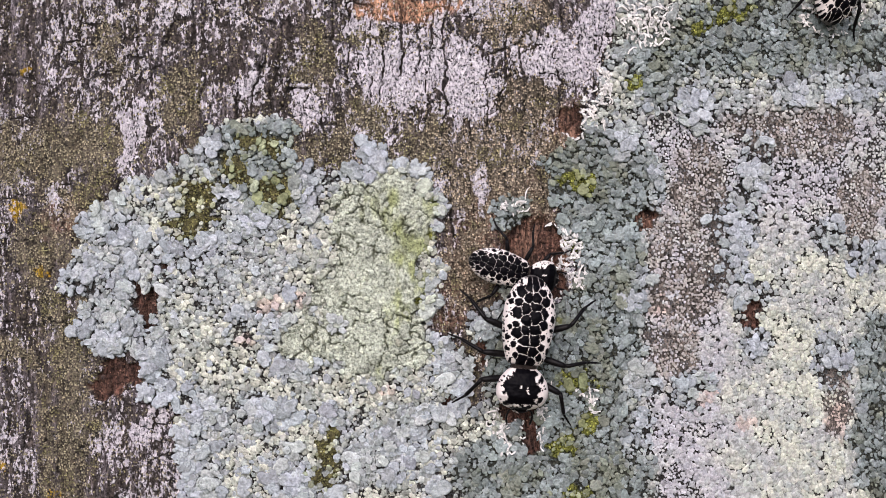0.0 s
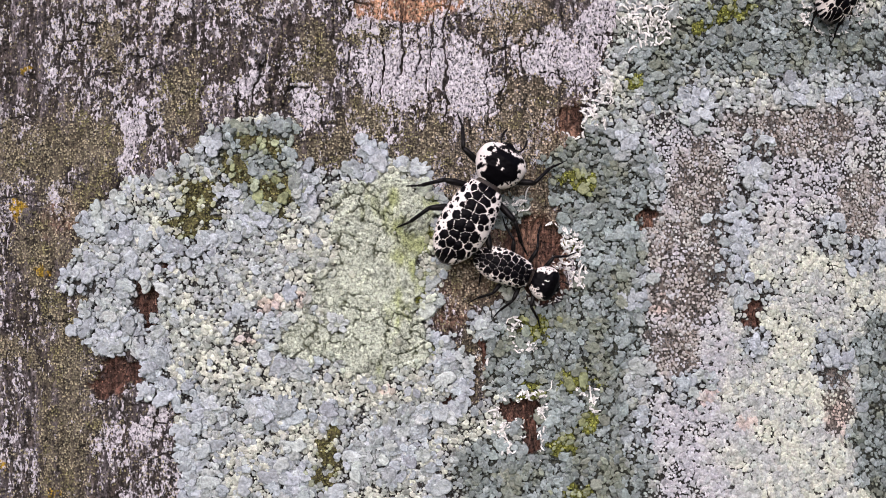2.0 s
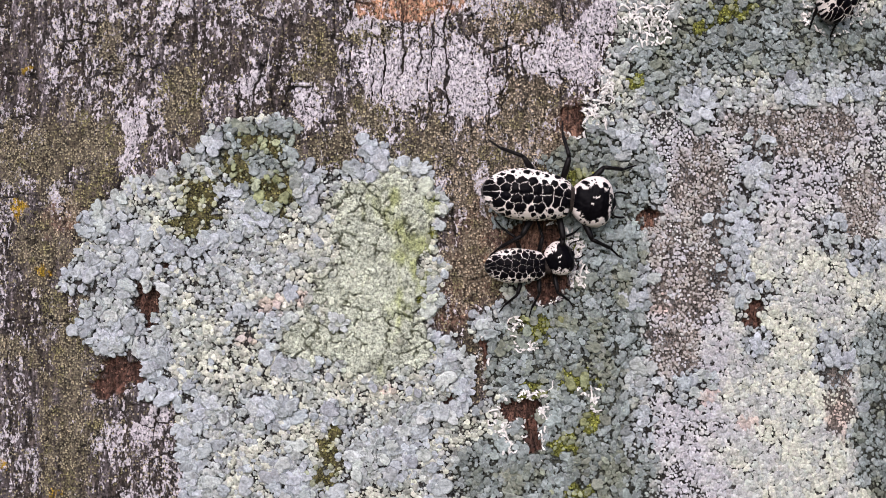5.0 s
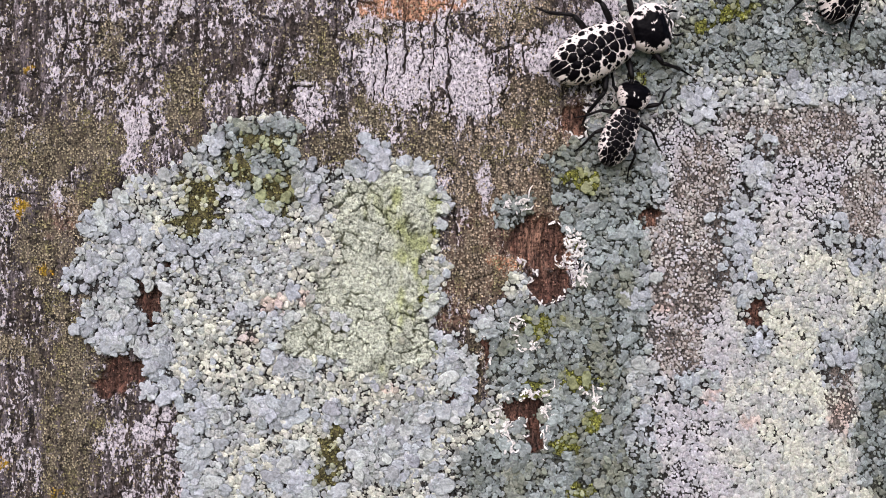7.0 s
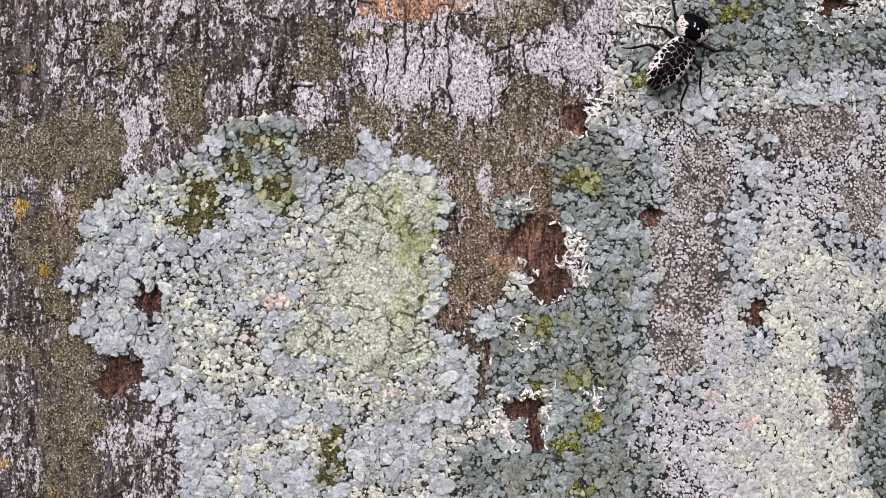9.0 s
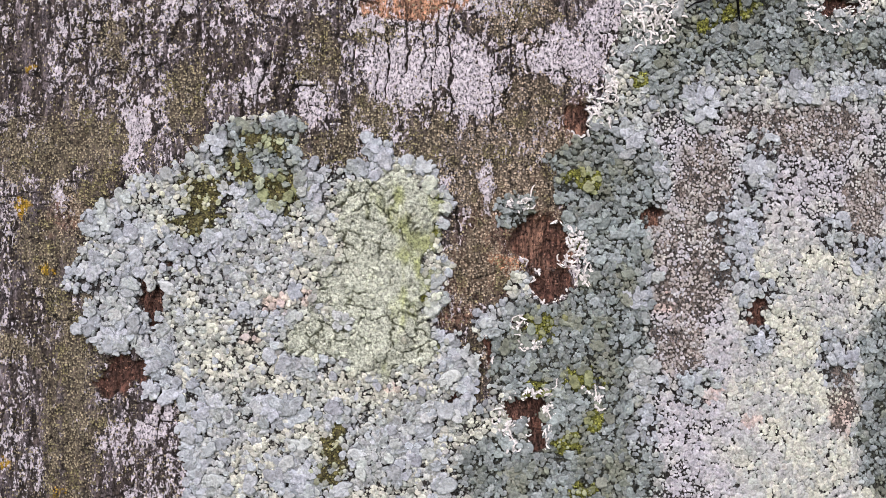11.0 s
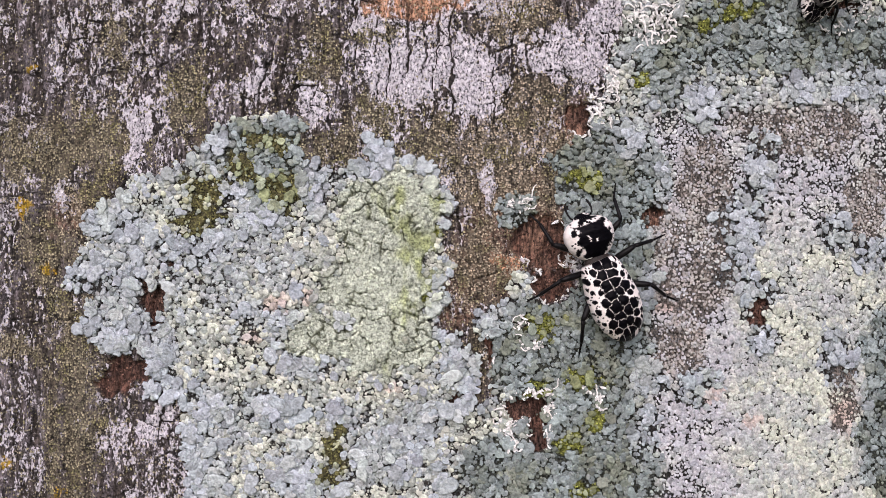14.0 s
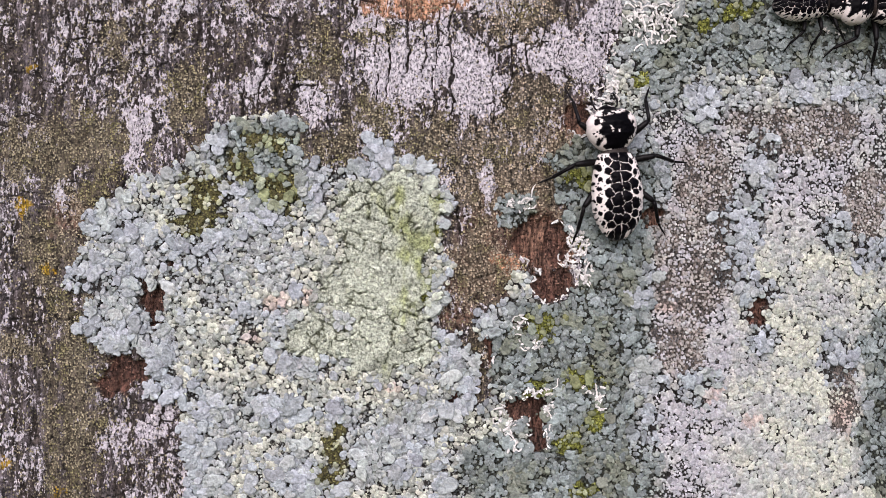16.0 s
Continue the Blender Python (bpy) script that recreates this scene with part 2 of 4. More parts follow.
def weathered():
    """Dead wood: fibres, pale crustose bloom in ragged flecks, pores, and crumbs of dust or moss sitting on it."""
    k = Nodes("weathered_wood")
    along, softly = k.squeeze(0.42), k.squeeze(0.7)
    fibre = k.noise(3000, 4, 0.65, along).outputs["Fac"]
    wide = k.noise(420, 3, 0.6, softly).outputs["Fac"]
    tone = k.ramp(k.math("ADD", fibre, wide), 0.76, 1.24, 0.3, 1.8)
    col = k.times(k.attribute("tint", "Color"), tone)
    # bloom
    fleck = k.math("ADD", k.math("MULTIPLY", k.noise(1250, 6, 0.72, softly).outputs["Fac"], 0.8), k.math("MULTIPLY", fibre, 0.2))
    ragged = k.math("ADD", k.attribute("bloom", "Fac"), k.ramp(fleck, 0.3, 0.7, -0.5, 0.5))
    cover = k.math("MULTIPLY", k.ramp(ragged, 0.55, 0.63), k.ramp(k.noise(900, 4, 0.7).outputs["Fac"], 0.3, 0.6, 0.6, 1.0))
    pale = k.blend(k.ramp(k.noise(1500, 4, 0.7).outputs["Fac"], 0.35, 0.65), (0.50, 0.46, 0.52, 1), (0.80, 0.765, 0.78, 1))
    col = k.blend(cover, col, pale)
    # pores
    pore = k.ramp(k.noise(2500, 5, 0.8, softly).outputs["Fac"], 0.40, 0.5, 0.1, 1.0)
    col = k.times(col, pore)
    # crumbs
    cell = k.cell(2500, k.bent(1700, 0.0006))
    luck = k.split(cell.outputs["Color"])
    here = k.ramp(k.math("SUBTRACT", k.attribute("grit", "Fac"), luck[0]), 0.0, 0.06)
    dot = k.math("MULTIPLY", k.ramp(cell.outputs["Distance"], 0.55, 0.3), here)
    col = k.blend(dot, col, k.times(k.attribute("dust", "Color"), k.ramp(k.math("MULTIPLY", luck[1], luck[1]), 0, 1, 0.4, 1.5)))
    high = k.math("ADD", k.math("MULTIPLY", dot, 1.2), k.math("ADD", k.math("MULTIPLY", pore, 0.5), k.math("ADD", k.math("MULTIPLY", cover, 0.25), k.math("MULTIPLY", fibre, 0.6))))
    return k.finish(col, high, 0.85, 0.25, 1.0, 0.00022)


def areolate():
    """Yellow-green crust of tiny flat areoles with narrow joints."""
    k = Nodes("areolate_crust")
    at = k.bent(1900, 0.0009)
    rim, body = k.cell(1750, at, "DISTANCE_TO_EDGE").outputs["Distance"], k.cell(1750, at)
    luck = k.split(body.outputs["Color"])
    fine = k.noise(2900, 5, 0.8).outputs["Fac"]
    gap = k.ramp(k.math("ADD", rim, k.ramp(fine, 0.3, 0.7, -0.2, 0.2)), -0.05, 0.16, 0.7, 1.0)
    tone = k.math("MULTIPLY", gap, k.math("MULTIPLY", k.ramp(luck[0], 0, 1, 0.84, 1.16), k.ramp(k.noise(2100, 5, 0.8).outputs["Fac"], 0.38, 0.54, 0.35, 1.15)))
    return k.finish(k.times(k.attribute("tint", "Color"), tone), k.math("ADD", gap, k.math("MULTIPLY", fine, 0.6)), 0.85, 0.2, 0.9, 0.00018)


WOOD = weathered()
CRUSTY = areolate()
LICHEN = organic("lichen_thallus", 0.8, 2400, 0.55, 0.9, 0.00028, 0.2, 1000)
FRILL = organic("white_lichen_frill", 0.8, 2500, 0.15, 0.4, 0.00005)
SHELL = organic("beetle_shell", 0.34, 2500, 0.12, 0.35, 0.00003, 0.04, 600)
EARTH = organic("unseen_earth", 0.95, 60, 0.4, 0.5, 0.01, 0.3, 6)


def dark_shell(name, colour, rough):
    k = Nodes(name)
    tex = k.noise(1800).outputs["Fac"]
    col = k.blend(k.ramp(tex, 0.3, 0.75), (*[c * 0.5 for c in colour], 1), (*[c * 1.8 for c in colour], 1))
    return k.finish(col, tex, rough, 0.12, 0.5, 0.00005)


LEG_BLACK = dark_shell("beetle_leg_black", (0.005, 0.0042, 0.0045), 0.38)
WAIST_BROWN = dark_shell("beetle_waist_brown", (0.03, 0.023, 0.02), 0.3)


def mesh_of(name, verts, faces, tint=None, material=None):
    """A mesh from arrays: verts n x 3, faces an m x 3 or m x 4 array (or a list of such), tint n x 3."""
    me = bpy.data.meshes.new(name)
    groups = faces if isinstance(faces, list) else [faces]
    groups = [g for g in groups if len(g)]
    me.vertices.add(len(verts))
    me.vertices.foreach_set("co", np.asarray(verts, np.float32).ravel())
    loops = np.concatenate([g.ravel() for g in groups]).astype(np.int32)
    sizes = np.concatenate([np.full(len(g), g.shape[1]) for g in groups])
    me.loops.add(len(loops))
    me.loops.foreach_set("vertex_index", loops)
    me.polygons.add(len(sizes))
    me.polygons.foreach_set("loop_start", (np.cumsum(sizes) - sizes).astype(np.int32))
    me.update(calc_edges=True)
    me.polygons.foreach_set("use_smooth", np.full(len(sizes), True))
    if tint is not None:
        col = me.attributes.new("tint", "FLOAT_COLOR", "POINT")
        rgba = np.ones((len(verts), 4), np.float32)
        rgba[:, :3] = tint
        col.data.foreach_set("color", rgba.ravel())
    if material:
        me.materials.append(material)
    me.validate()
    return me


def part(name, me, parent, label="", kind=""):
    ob = new(name, me)
    ob.parent = parent
    return tagged(ob, label, kind=kind)


# ---- the trunk ----
def angle_of(x):
    """Angle round the trunk at which map place x lies."""
    flat = (np.asarray(x, float) - MID_X) * UNIT / EYE
    a = np.asarray(flat) * EYE / RADIUS
    for _ in range(8):
        f = RADIUS * np.sin(a) - flat * (EYE + RADIUS * (1 - np.cos(a)))
        a = a - f / (RADIUS * np.cos(a) - flat * RADIUS * np.sin(a))
    return a


def height_of(a, y):
    """Height in the world of map row y at angle a."""
    return (MID_Y - y) * UNIT * (EYE + RADIUS * (1 - np.cos(a))) / EYE


def on_bark(a, z, lift):
    r = RADIUS + lift
    return np.stack([r * np.sin(a), RADIUS - r * np.cos(a), z], -1)


BLUE_GREY = np.array((0.402, 0.438, 0.462))
CREAM = np.array((0.625, 0.64, 0.54))
MINT = np.array((0.43, 0.465, 0.425))
DULL_GREEN = np.array((0.215, 0.25, 0.235))
LILAC_GREY = np.array((0.50, 0.495, 0.525))


def lichen_pigment(m, x, y, leafy=False):
    """Pigment of the lichen at map places, from the masks there; leafy: of its lobes, else of its crumbs."""
    tone, speck = fbm(x / 38, y / 38, 3, 190), fbm(x / 9, y / 9, 2, 193)
    col = np.broadcast_to(BLUE_GREY if leafy else CREAM, x.shape + (3,))
    if leafy:
        col = mix(col, MINT, step(-0.1, 0.5, tone + 0.5 * speck) * 0.6)
    else:
        col = mix(col, MINT, step(-0.2, 0.4, tone + 0.8 * speck) * 0.8)
        col = mix(col, BLUE_GREY, (1 - m["sheet"]) * step(0.0, 0.5, fbm(x / 50, y / 50, 3, 145) + 0.4 * speck) * 0.7)
        creamy = step(1250, 1330, x) * step(360, 470, y + 30 * tone)
        col = mix(col, LILAC_GREY, m["sheet"] * np.clip(0.95 - 0.85 * creamy + 0.5 * tone, 0, 0.95))
        col = mix(col, (0.38, 0.345, 0.31), m["sheet"] * m["sparse"] * step(-0.8, 0.3, speck) * 0.85)
        col = mix(col, BLUE_GREY, m["blue"] * 0.7)
    dull = mix(np.broadcast_to(DULL_GREEN, x.shape + (3,)), (0.315, 0.365, 0.36), step(-0.1, 0.6, tone + 0.6 * speck))
    dull = mix(dull, (0.21, 0.225, 0.15), step(0.1, 0.7, -tone + 0.5 * speck) * 0.7)
    col = mix(col, dull, m["green"] * (1 - 0.5 * m["blue"]) * 0.92)
    col = mix(col, (0.56, 0.60, 0.45), m["crust"] * 0.7)
    col = mix(col, (0.34, 0.36, 0.08), m["moss"] * 0.5)
    return mix(col, (0.66, 0.50, 0.43), m["pink"] * 0.6)


def checks(x, y):
    """Cracks that part dead wood into upright blocks: depth of crack, and a random number of each block."""
    wx = x + 16 * fbm(x / 60, y / 90, 3, 30) + 2.5 * fbm(x / 8, y / 9, 2, 31)
    wy = y + 16 * fbm(x / 60, y / 50, 3, 32) + 2.5 * fbm(x / 9, y / 8, 2, 34)
    u = wx / 31
    col = np.floor(u)
    west, east = col + 0.35 * (rnd(col, col * 0, 35) - 0.5), col + 1 + 0.35 * (rnd(col + 1, col * 0, 35) - 0.5)
    col = np.where(u < west, col - 1, np.where(u > east, col + 1, col))
    upright = np.minimum(np.abs(u - west), np.abs(u - east)) * 31
    v = wy / 44 + rnd(col, col * 0 + 3, 36) * 5
    row = np.floor(v)
    low, high = row + 0.5 * (rnd(col, row, 38) - 0.5), row + 1 + 0.5 * (rnd(col, row + 1, 38) - 0.5)
    row = np.where(v < low, row - 1, np.where(v > high, row + 1, row))
    level = np.minimum(np.abs(v - low), np.abs(v - high)) * 44
    wide = np.clip(1.3 + 1.1 * fbm(x / 40, y / 90, 2, 39), 0, 2.2)
    flat = np.clip(0.7 + 1.5 * fbm(x / 60, y / 30, 2, 40), 0, 1.8)
    return np.maximum(1 - step(wide * 0.4, wide * 1.1 + 0.05, upright), 1 - step(flat * 0.4, flat * 1.1 + 0.05, level)), rnd(col, row, 42)


def bark(x, y):
    """Relief in map units, pigment, bloom, crumbs and their pigment, of the wood and of the thin crusts on it."""
    m = growth(x, y)
    wx = x + 4 * fbm(x / 60, y / 90, 3, 30)
    swell, patch = fbm(x / 260, y / 340, 3, 21), fbm(x / 60, y / 60, 3, 75)
    fibre, broad = fbm(wx / 3.8, y / 30, 3, 33, 0.7), fbm(wx / 16, y / 110, 3, 37)
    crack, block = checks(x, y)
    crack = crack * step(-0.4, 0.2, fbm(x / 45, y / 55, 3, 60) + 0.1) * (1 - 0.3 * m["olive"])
    wood = 1 - 0.97 * m["lichen"]
    high = 9 * swell + wood * (0.7 * fibre + 1.5 * broad - 6 * crack + 2.2 * (block - 0.5))
    # wood: dark brown, greyer and redder by turns
    shade = mix(np.broadcast_to(np.array((0.06, 0.047, 0.041)), x.shape + (3,)), (0.135, 0.115, 0.12), step(-0.4, 0.6, broad + 0.5 * fibre + 0.6 * (block - 0.5)))
    shade = mix(shade, (0.21, 0.125, 0.085), np.clip(m["rust"] * (0.75 + 0.3 * fibre), 0, 1))
    shade = mix(shade, (0.115, 0.093, 0.06), m["olive"] * 0.75)
    shade = mix(shade, (0.50, 0.27, 0.16), m["orange"] * (1 - m["bare"]) * (0.8 + 0.2 * fibre))
    col = shade * (0.75 + 0.5 * np.clip(0.5 + fibre, 0, 1.2))[..., None]
    streak = fbm(wx / 7, y / 24, 3, 71, 0.75)
    veil = (0.605 - 0.12 * step(620, 380, x) * step(320, 220, y) - 0.05 * step(120, 60, x) + 0.31 * m["lilac"] - 0.22 * m["olive"] - 0.1 * m["rust"] * (1 - m["lilac"]) + 0.17 * streak + 0.15 * patch + 0.14 * (block - 0.5)
            - 0.12 * step(240, 330, y) * (1 - m["lilac"]) - 0.15 * m["orange"])
    veil = veil * (1 - crack * 0.9) * (1 - m["bare"])
    grit = np.clip(0.2 + 0.75 * m["olive"] * (0.95 + 0.5 * patch) + 0.25 * m["rust"], 0, 0.93) * (1 - 0.75 * m["lilac"])
    dust = mix(np.broadcast_to(np.array((0.44, 0.385, 0.255)), x.shape + (3,)), (0.54, 0.445, 0.325), np.maximum(step(700, 850, x), m["rust"]))
    dust = mix(dust, (0.30, 0.28, 0.10), step(0.1, 0.6, fbm(x / 22, y / 22, 3, 80)) * 0.6)
    # rotten red wood in the hollows
    red = np.array((0.135, 0.066, 0.047)) * (0.45 + 0.75 * np.clip(0.5 + 0.8 * fibre, 0, 1.5))[..., None]
    red = mix(red, (0.04, 0.026, 0.022), step(0.0, 0.5, fbm(x / 13, y / 20, 3, 83)) * 0.6)
    red = mix(red, (0.30, 0.17, 0.115), m["rust"] * step(-0.5, 0.6, fibre + 0.5 * broad) * (1 - 0.85 * crack))
    col = mix(col, red, m["bare"] * 0.97)
    dust = mix(dust, (0.26, 0.145, 0.105), m["bare"])
    grit = grit * (1 - m["bare"]) + 0.4 * m["bare"] * step(-0.3, 0.4, patch + 0.4)
    col = mix(col, (0.46, 0.28, 0.02), m["yellow"] * step(-0.3, 0.1, streak))
    dust = mix(dust, (0.55, 0.36, 0.03), m["yellow"])
    grit = np.maximum(grit, 0.7 * m["yellow"])
    # soil and fine crumbs between the lichen's lobes, gap shade put into their colours
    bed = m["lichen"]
    shaded_soil = mix(np.broadcast_to(np.array((0.035, 0.031, 0.028)), x.shape + (3,)), (0.23, 0.195, 0.17), np.clip(m["sheet"] * m["sparse"] * (0.8 + 0.5 * patch), 0, 1))
    shaded_soil = mix(shaded_soil, (0.055, 0.06, 0.045), m["green"] * 0.8)
    col = mix(col, shaded_soil, bed)
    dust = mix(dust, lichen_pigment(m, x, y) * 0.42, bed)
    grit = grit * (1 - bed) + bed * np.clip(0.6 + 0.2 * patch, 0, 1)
    veil = veil * (1 - bed)
    # moss cushions
    lush = np.clip(1.2 - blobs(x, y, [(420, 320, 260, 260), (585, 810, 60, 90)]) * 3, 0, 1)
    cushion = m["moss"] * (1 - m["bare"]) * step(-4, 2, m["edge"])
    high = high + cushion * (4 + 4 * fbm(x / 14, y / 14, 3, 120))
    mossy = mix(np.broadcast_to(np.array((0.095, 0.085, 0.035)), x.shape + (3,)), (0.16, 0.17, 0.03), lush)
    col = mix(col, mossy, cushion * 0.9)
    dust = mix(dust, mix(np.broadcast_to(np.array((0.25, 0.235, 0.085)), x.shape + (3,)), (0.37, 0.39, 0.085), lush), cushion)
    grit = grit * (1 - cushion) + 0.75 * cushion
    # yellow-green crust
    r1, r2, _ = cells((x + 14 * fbm(x / 22, y / 22, 3, 101)) / 34, (y + 14 * fbm(x / 22, y / 22, 3, 103)) / 34, 105)
    seam = (1 - step(0.015, 0.11, r2 - r1)) * step(-0.25, 0.2, fbm(x / 40, y / 40, 2, 106) + 0.1)
    crust = m["crust"] * (1 - m["bare"])
    q1, q2, qwho = cells((x + 3 * fbm(x / 9, y / 9, 2, 93)) / 8, (y + 3 * fbm(x / 9, y / 9, 2, 95)) / 8, 97)
    high = high + crust * (6 + 1.6 * step(0.02, 0.4, q2 - q1) * (0.5 + qwho) + 3 * fbm(x / 26, y / 26, 3, 107) - 8 * seam)
    green = mix(np.broadcast_to(np.array((0.60, 0.645, 0.52)), x.shape + (3,)), (0.42, 0.47, 0.19), np.clip(step(0.0, 0.9, fbm(x / 26, y / 50, 4, 110) + (x - 715) / 110) * 0.85, 0, 1))
    green = green * (0.85 + 0.3 * (qwho - 0.5) + 0.2 * patch)[..., None]
    col = mix(col, mix(green, (0.10, 0.105, 0.06), seam * 0.9), crust)
    # cracks in open wood: crevice darkness put into the pigment too
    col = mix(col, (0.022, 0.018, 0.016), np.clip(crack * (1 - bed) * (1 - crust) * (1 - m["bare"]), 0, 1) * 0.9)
    grit = grit * (1 - crack * (1 - bed) * 0.7)
    high = high + m["bare"] * (1.6 * fibre - 10)
    return m, high, col, np.clip(veil, 0, 1), np.clip(grit, 0, 1), dust


def build_trunk():
    fine_a = angle_of(np.arange(-30, 1600, 1.9))
    side = np.linspace(fine_a[-1], 2 * math.pi + fine_a[0], 70)[1:-1]
    a = np.concatenate([fine_a, side])
    fine_z = np.arange(-0.0485, 0.0485, 0.00019)
    z = np.concatenate([np.linspace(-1.1, -0.0485, 40)[:-1], fine_z, np.linspace(0.0485, 1.3, 46)[1:]])
    aa, zz = np.meshgrid(a, z)
    wrapped = np.where(aa > math.pi, aa - 2 * math.pi, aa)
    depth = RADIUS * (1 - np.cos(wrapped))
    x = MID_X + np.where(np.abs(wrapped) < 0.6, RADIUS * np.sin(wrapped) / UNIT * EYE / (EYE + depth), wrapped * RADIUS / UNIT)
    y = MID_Y - zz / UNIT * EYE / (EYE + depth)
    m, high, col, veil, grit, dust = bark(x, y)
    v = on_bark(aa, zz, high * UNIT).reshape(-1, 3)
    rows, cols = aa.shape
    i = np.arange(rows - 1)[:, None] * cols
    j, k = np.arange(cols)[None, :], (np.arange(cols)[None, :] + 1) % cols
    faces = np.stack([i + j, i + k, i + cols + k, i + cols + j], -1).reshape(-1, 4)
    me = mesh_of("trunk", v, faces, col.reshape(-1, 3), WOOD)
    for name, field in (("bloom", veil), ("grit", grit)):
        layer = me.attributes.new(name, "FLOAT", "POINT")
        layer.data.foreach_set("value", field.reshape(-1).astype(np.float32))
    layer = me.attributes.new("dust", "FLOAT_COLOR", "POINT")
    layer.data.foreach_set("color", np.concatenate([dust, np.ones(dust.shape[:2] + (1,))], -1).astype(np.float32).ravel())
    me.materials.append(CRUSTY)
    whole = (m["crust"] * (1 - m["bare"])).reshape(-1)[faces[:, 0]] > 0.5
    me.polygons.foreach_set("material_index", whole.astype(np.int32))
    trunk = new("trunk", me)
    tagged(trunk, "weathered grey-brown tree trunk with cracked, lichen-spotted dead wood", "tree trunk", kind="structure")
    return a[:len(fine_a)], z, high[:, :len(fine_a)]


BARK_A, BARK_Z, BARK_HIGH = build_trunk()


def relief(a, z):
    """Height of the built bark surface, in map units."""
    i = np.clip(np.searchsorted(BARK_Z, z), 0, len(BARK_Z) - 1)
    j = np.clip(np.searchsorted(BARK_A, a), 0, len(BARK_A) - 1)
    return BARK_HIGH[i, j]


# ground out of view, added to close the place below and bounce light
ground_x, ground_y = np.meshgrid(np.linspace(-1, 1, 41), np.linspace(-1, 1, 41))
gx, gy = ground_x ** 3 * 400, ground_y ** 3 * 400
gv = np.stack([gx, gy, -1.1 + 0.04 * fbm(gx / 0.7, gy / 0.7, 3, 5) * (np.hypot(gx, gy) < 60)], -1).reshape(-1, 3)
gi = (np.arange(40)[:, None] * 41 + np.arange(40)[None, :]).ravel()
gcol = np.broadcast_to(np.array((0.09, 0.10, 0.045)), gv.shape)
ground = new("ground", mesh_of("ground", gv, np.stack([gi, gi + 1, gi + 42, gi + 41], -1), gcol, EARTH))
tagged(ground, "unseen grassy earth added at the foot of the trunk for bounced light", "ground", kind="structure")


# ---- lichen lobes, granules and torn margins ----
# rings of a plate: how far out, how high, how much the notches groove it
LOBE = ((0.36, 0.72, 0.92, 1.0), (0.8, 0.9, 1.0, -1.2), (0.1, 0.35, 0.8, 0.3))
DOME = ((0.55, 0.88, 1.0), (0.92, 0.55, -0.9), (0.1, 0.4, 0.2))
TILE = ((0.7, 0.93, 1.0), (1.0, 0.75, -1.2), (0.1, 0.2, 0.2))


def lobes(rng, x, y, size, long, turn, tilt, lift, col, rings=LOBE, segs=12, petals=(3, 6), notch=0.4, flat=0.3, pale=0.1, rough=0.1, rim_shade=0.0):
    """Many small plates on the bark with rounded, scalloped margins. size: half width in map units; tilt: radians by
    which the far end stands up; petals: least and most scallops; notch: their depth; flat: height over half width."""
    n = len(x)
    th = np.linspace(0, 2 * math.pi, segs, endpoint=False)[None, :]
    count = rng.integers(petals[0], petals[1] + 1, (n, 1))
    bent = th + 0.4 * np.sin(th + rng.uniform(0, 6.28, (n, 1))) + 0.22 * np.sin(2 * th + rng.uniform(0, 6.28, (n, 1)))
    petal = np.abs(np.cos(count * bent / 2 + rng.uniform(0, 6.28, (n, 1)))) ** 0.45
    petal = 1 - (1 - petal) * np.clip(0.7 + 0.6 * np.sin(th + rng.uniform(0, 6.28, (n, 1))), 0.1, 1.3)
    skew = 1 + 0.17 * np.cos(th + rng.uniform(0, 6.28, (n, 1))) + 0.12 * np.cos(2 * th + rng.uniform(0, 6.28, (n, 1))) + 0.04 * np.cos(5 * th + rng.uniform(0, 6.28, (n, 1)))
    out = (1 - notch + notch * petal) * skew
    size, long, turn, tilt, lift = (np.asarray(v)[:, None] * np.ones((n, 1)) for v in (size, long, turn, tilt, lift))
    la, lb, lc = [np.zeros((n, 1))], [np.zeros((n, 1))], [np.ones((n, 1)) * flat * rings[1][0]]
    sway = flat * rough * (np.sin(2 * th + rng.uniform(0, 6.28, (n, 1))) + np.sin(3 * th + rng.uniform(0, 6.28, (n, 1))))
    for f, h, g in zip(*rings):
        la.append(np.cos(th) * out * f * long)
        lb.append(np.sin(th) * out * f)
        lc.append(flat * (h - g * (1 - petal)) + sway * f)
    la, lb, lc = (np.concatenate(v, 1) * size for v in (la, lb, lc))
    up = lc + np.sin(tilt) * la + lift
    la = la * np.cos(tilt)
    right = la * np.cos(turn) - lb * np.sin(turn)
    rise = la * np.sin(turn) + lb * np.cos(turn)
    a0 = angle_of(x)
    z0 = height_of(a0, y)
    base = relief(a0, z0)[:, None]
    p = on_bark(a0[:, None] + right * UNIT / RADIUS, z0[:, None] + rise * UNIT, (base + up) * UNIT)
    count = len(rings[0])
    k = np.arange(segs)
    k2 = (k + 1) % segs
    fan = np.stack([np.zeros(segs, int), 1 + k, 1 + k2], -1)
    strips = np.concatenate([np.stack([1 + r * segs + k, 1 + (r + 1) * segs + k, 1 + (r + 1) * segs + k2, 1 + r * segs + k2], -1) for r in range(count - 1)])
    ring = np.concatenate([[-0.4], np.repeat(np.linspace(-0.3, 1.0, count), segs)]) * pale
    # outermost ring darkened: gap shade put into the colour, outlining each plate
    ring[-segs:] = rim_shade
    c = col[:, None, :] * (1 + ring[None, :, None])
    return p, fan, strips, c


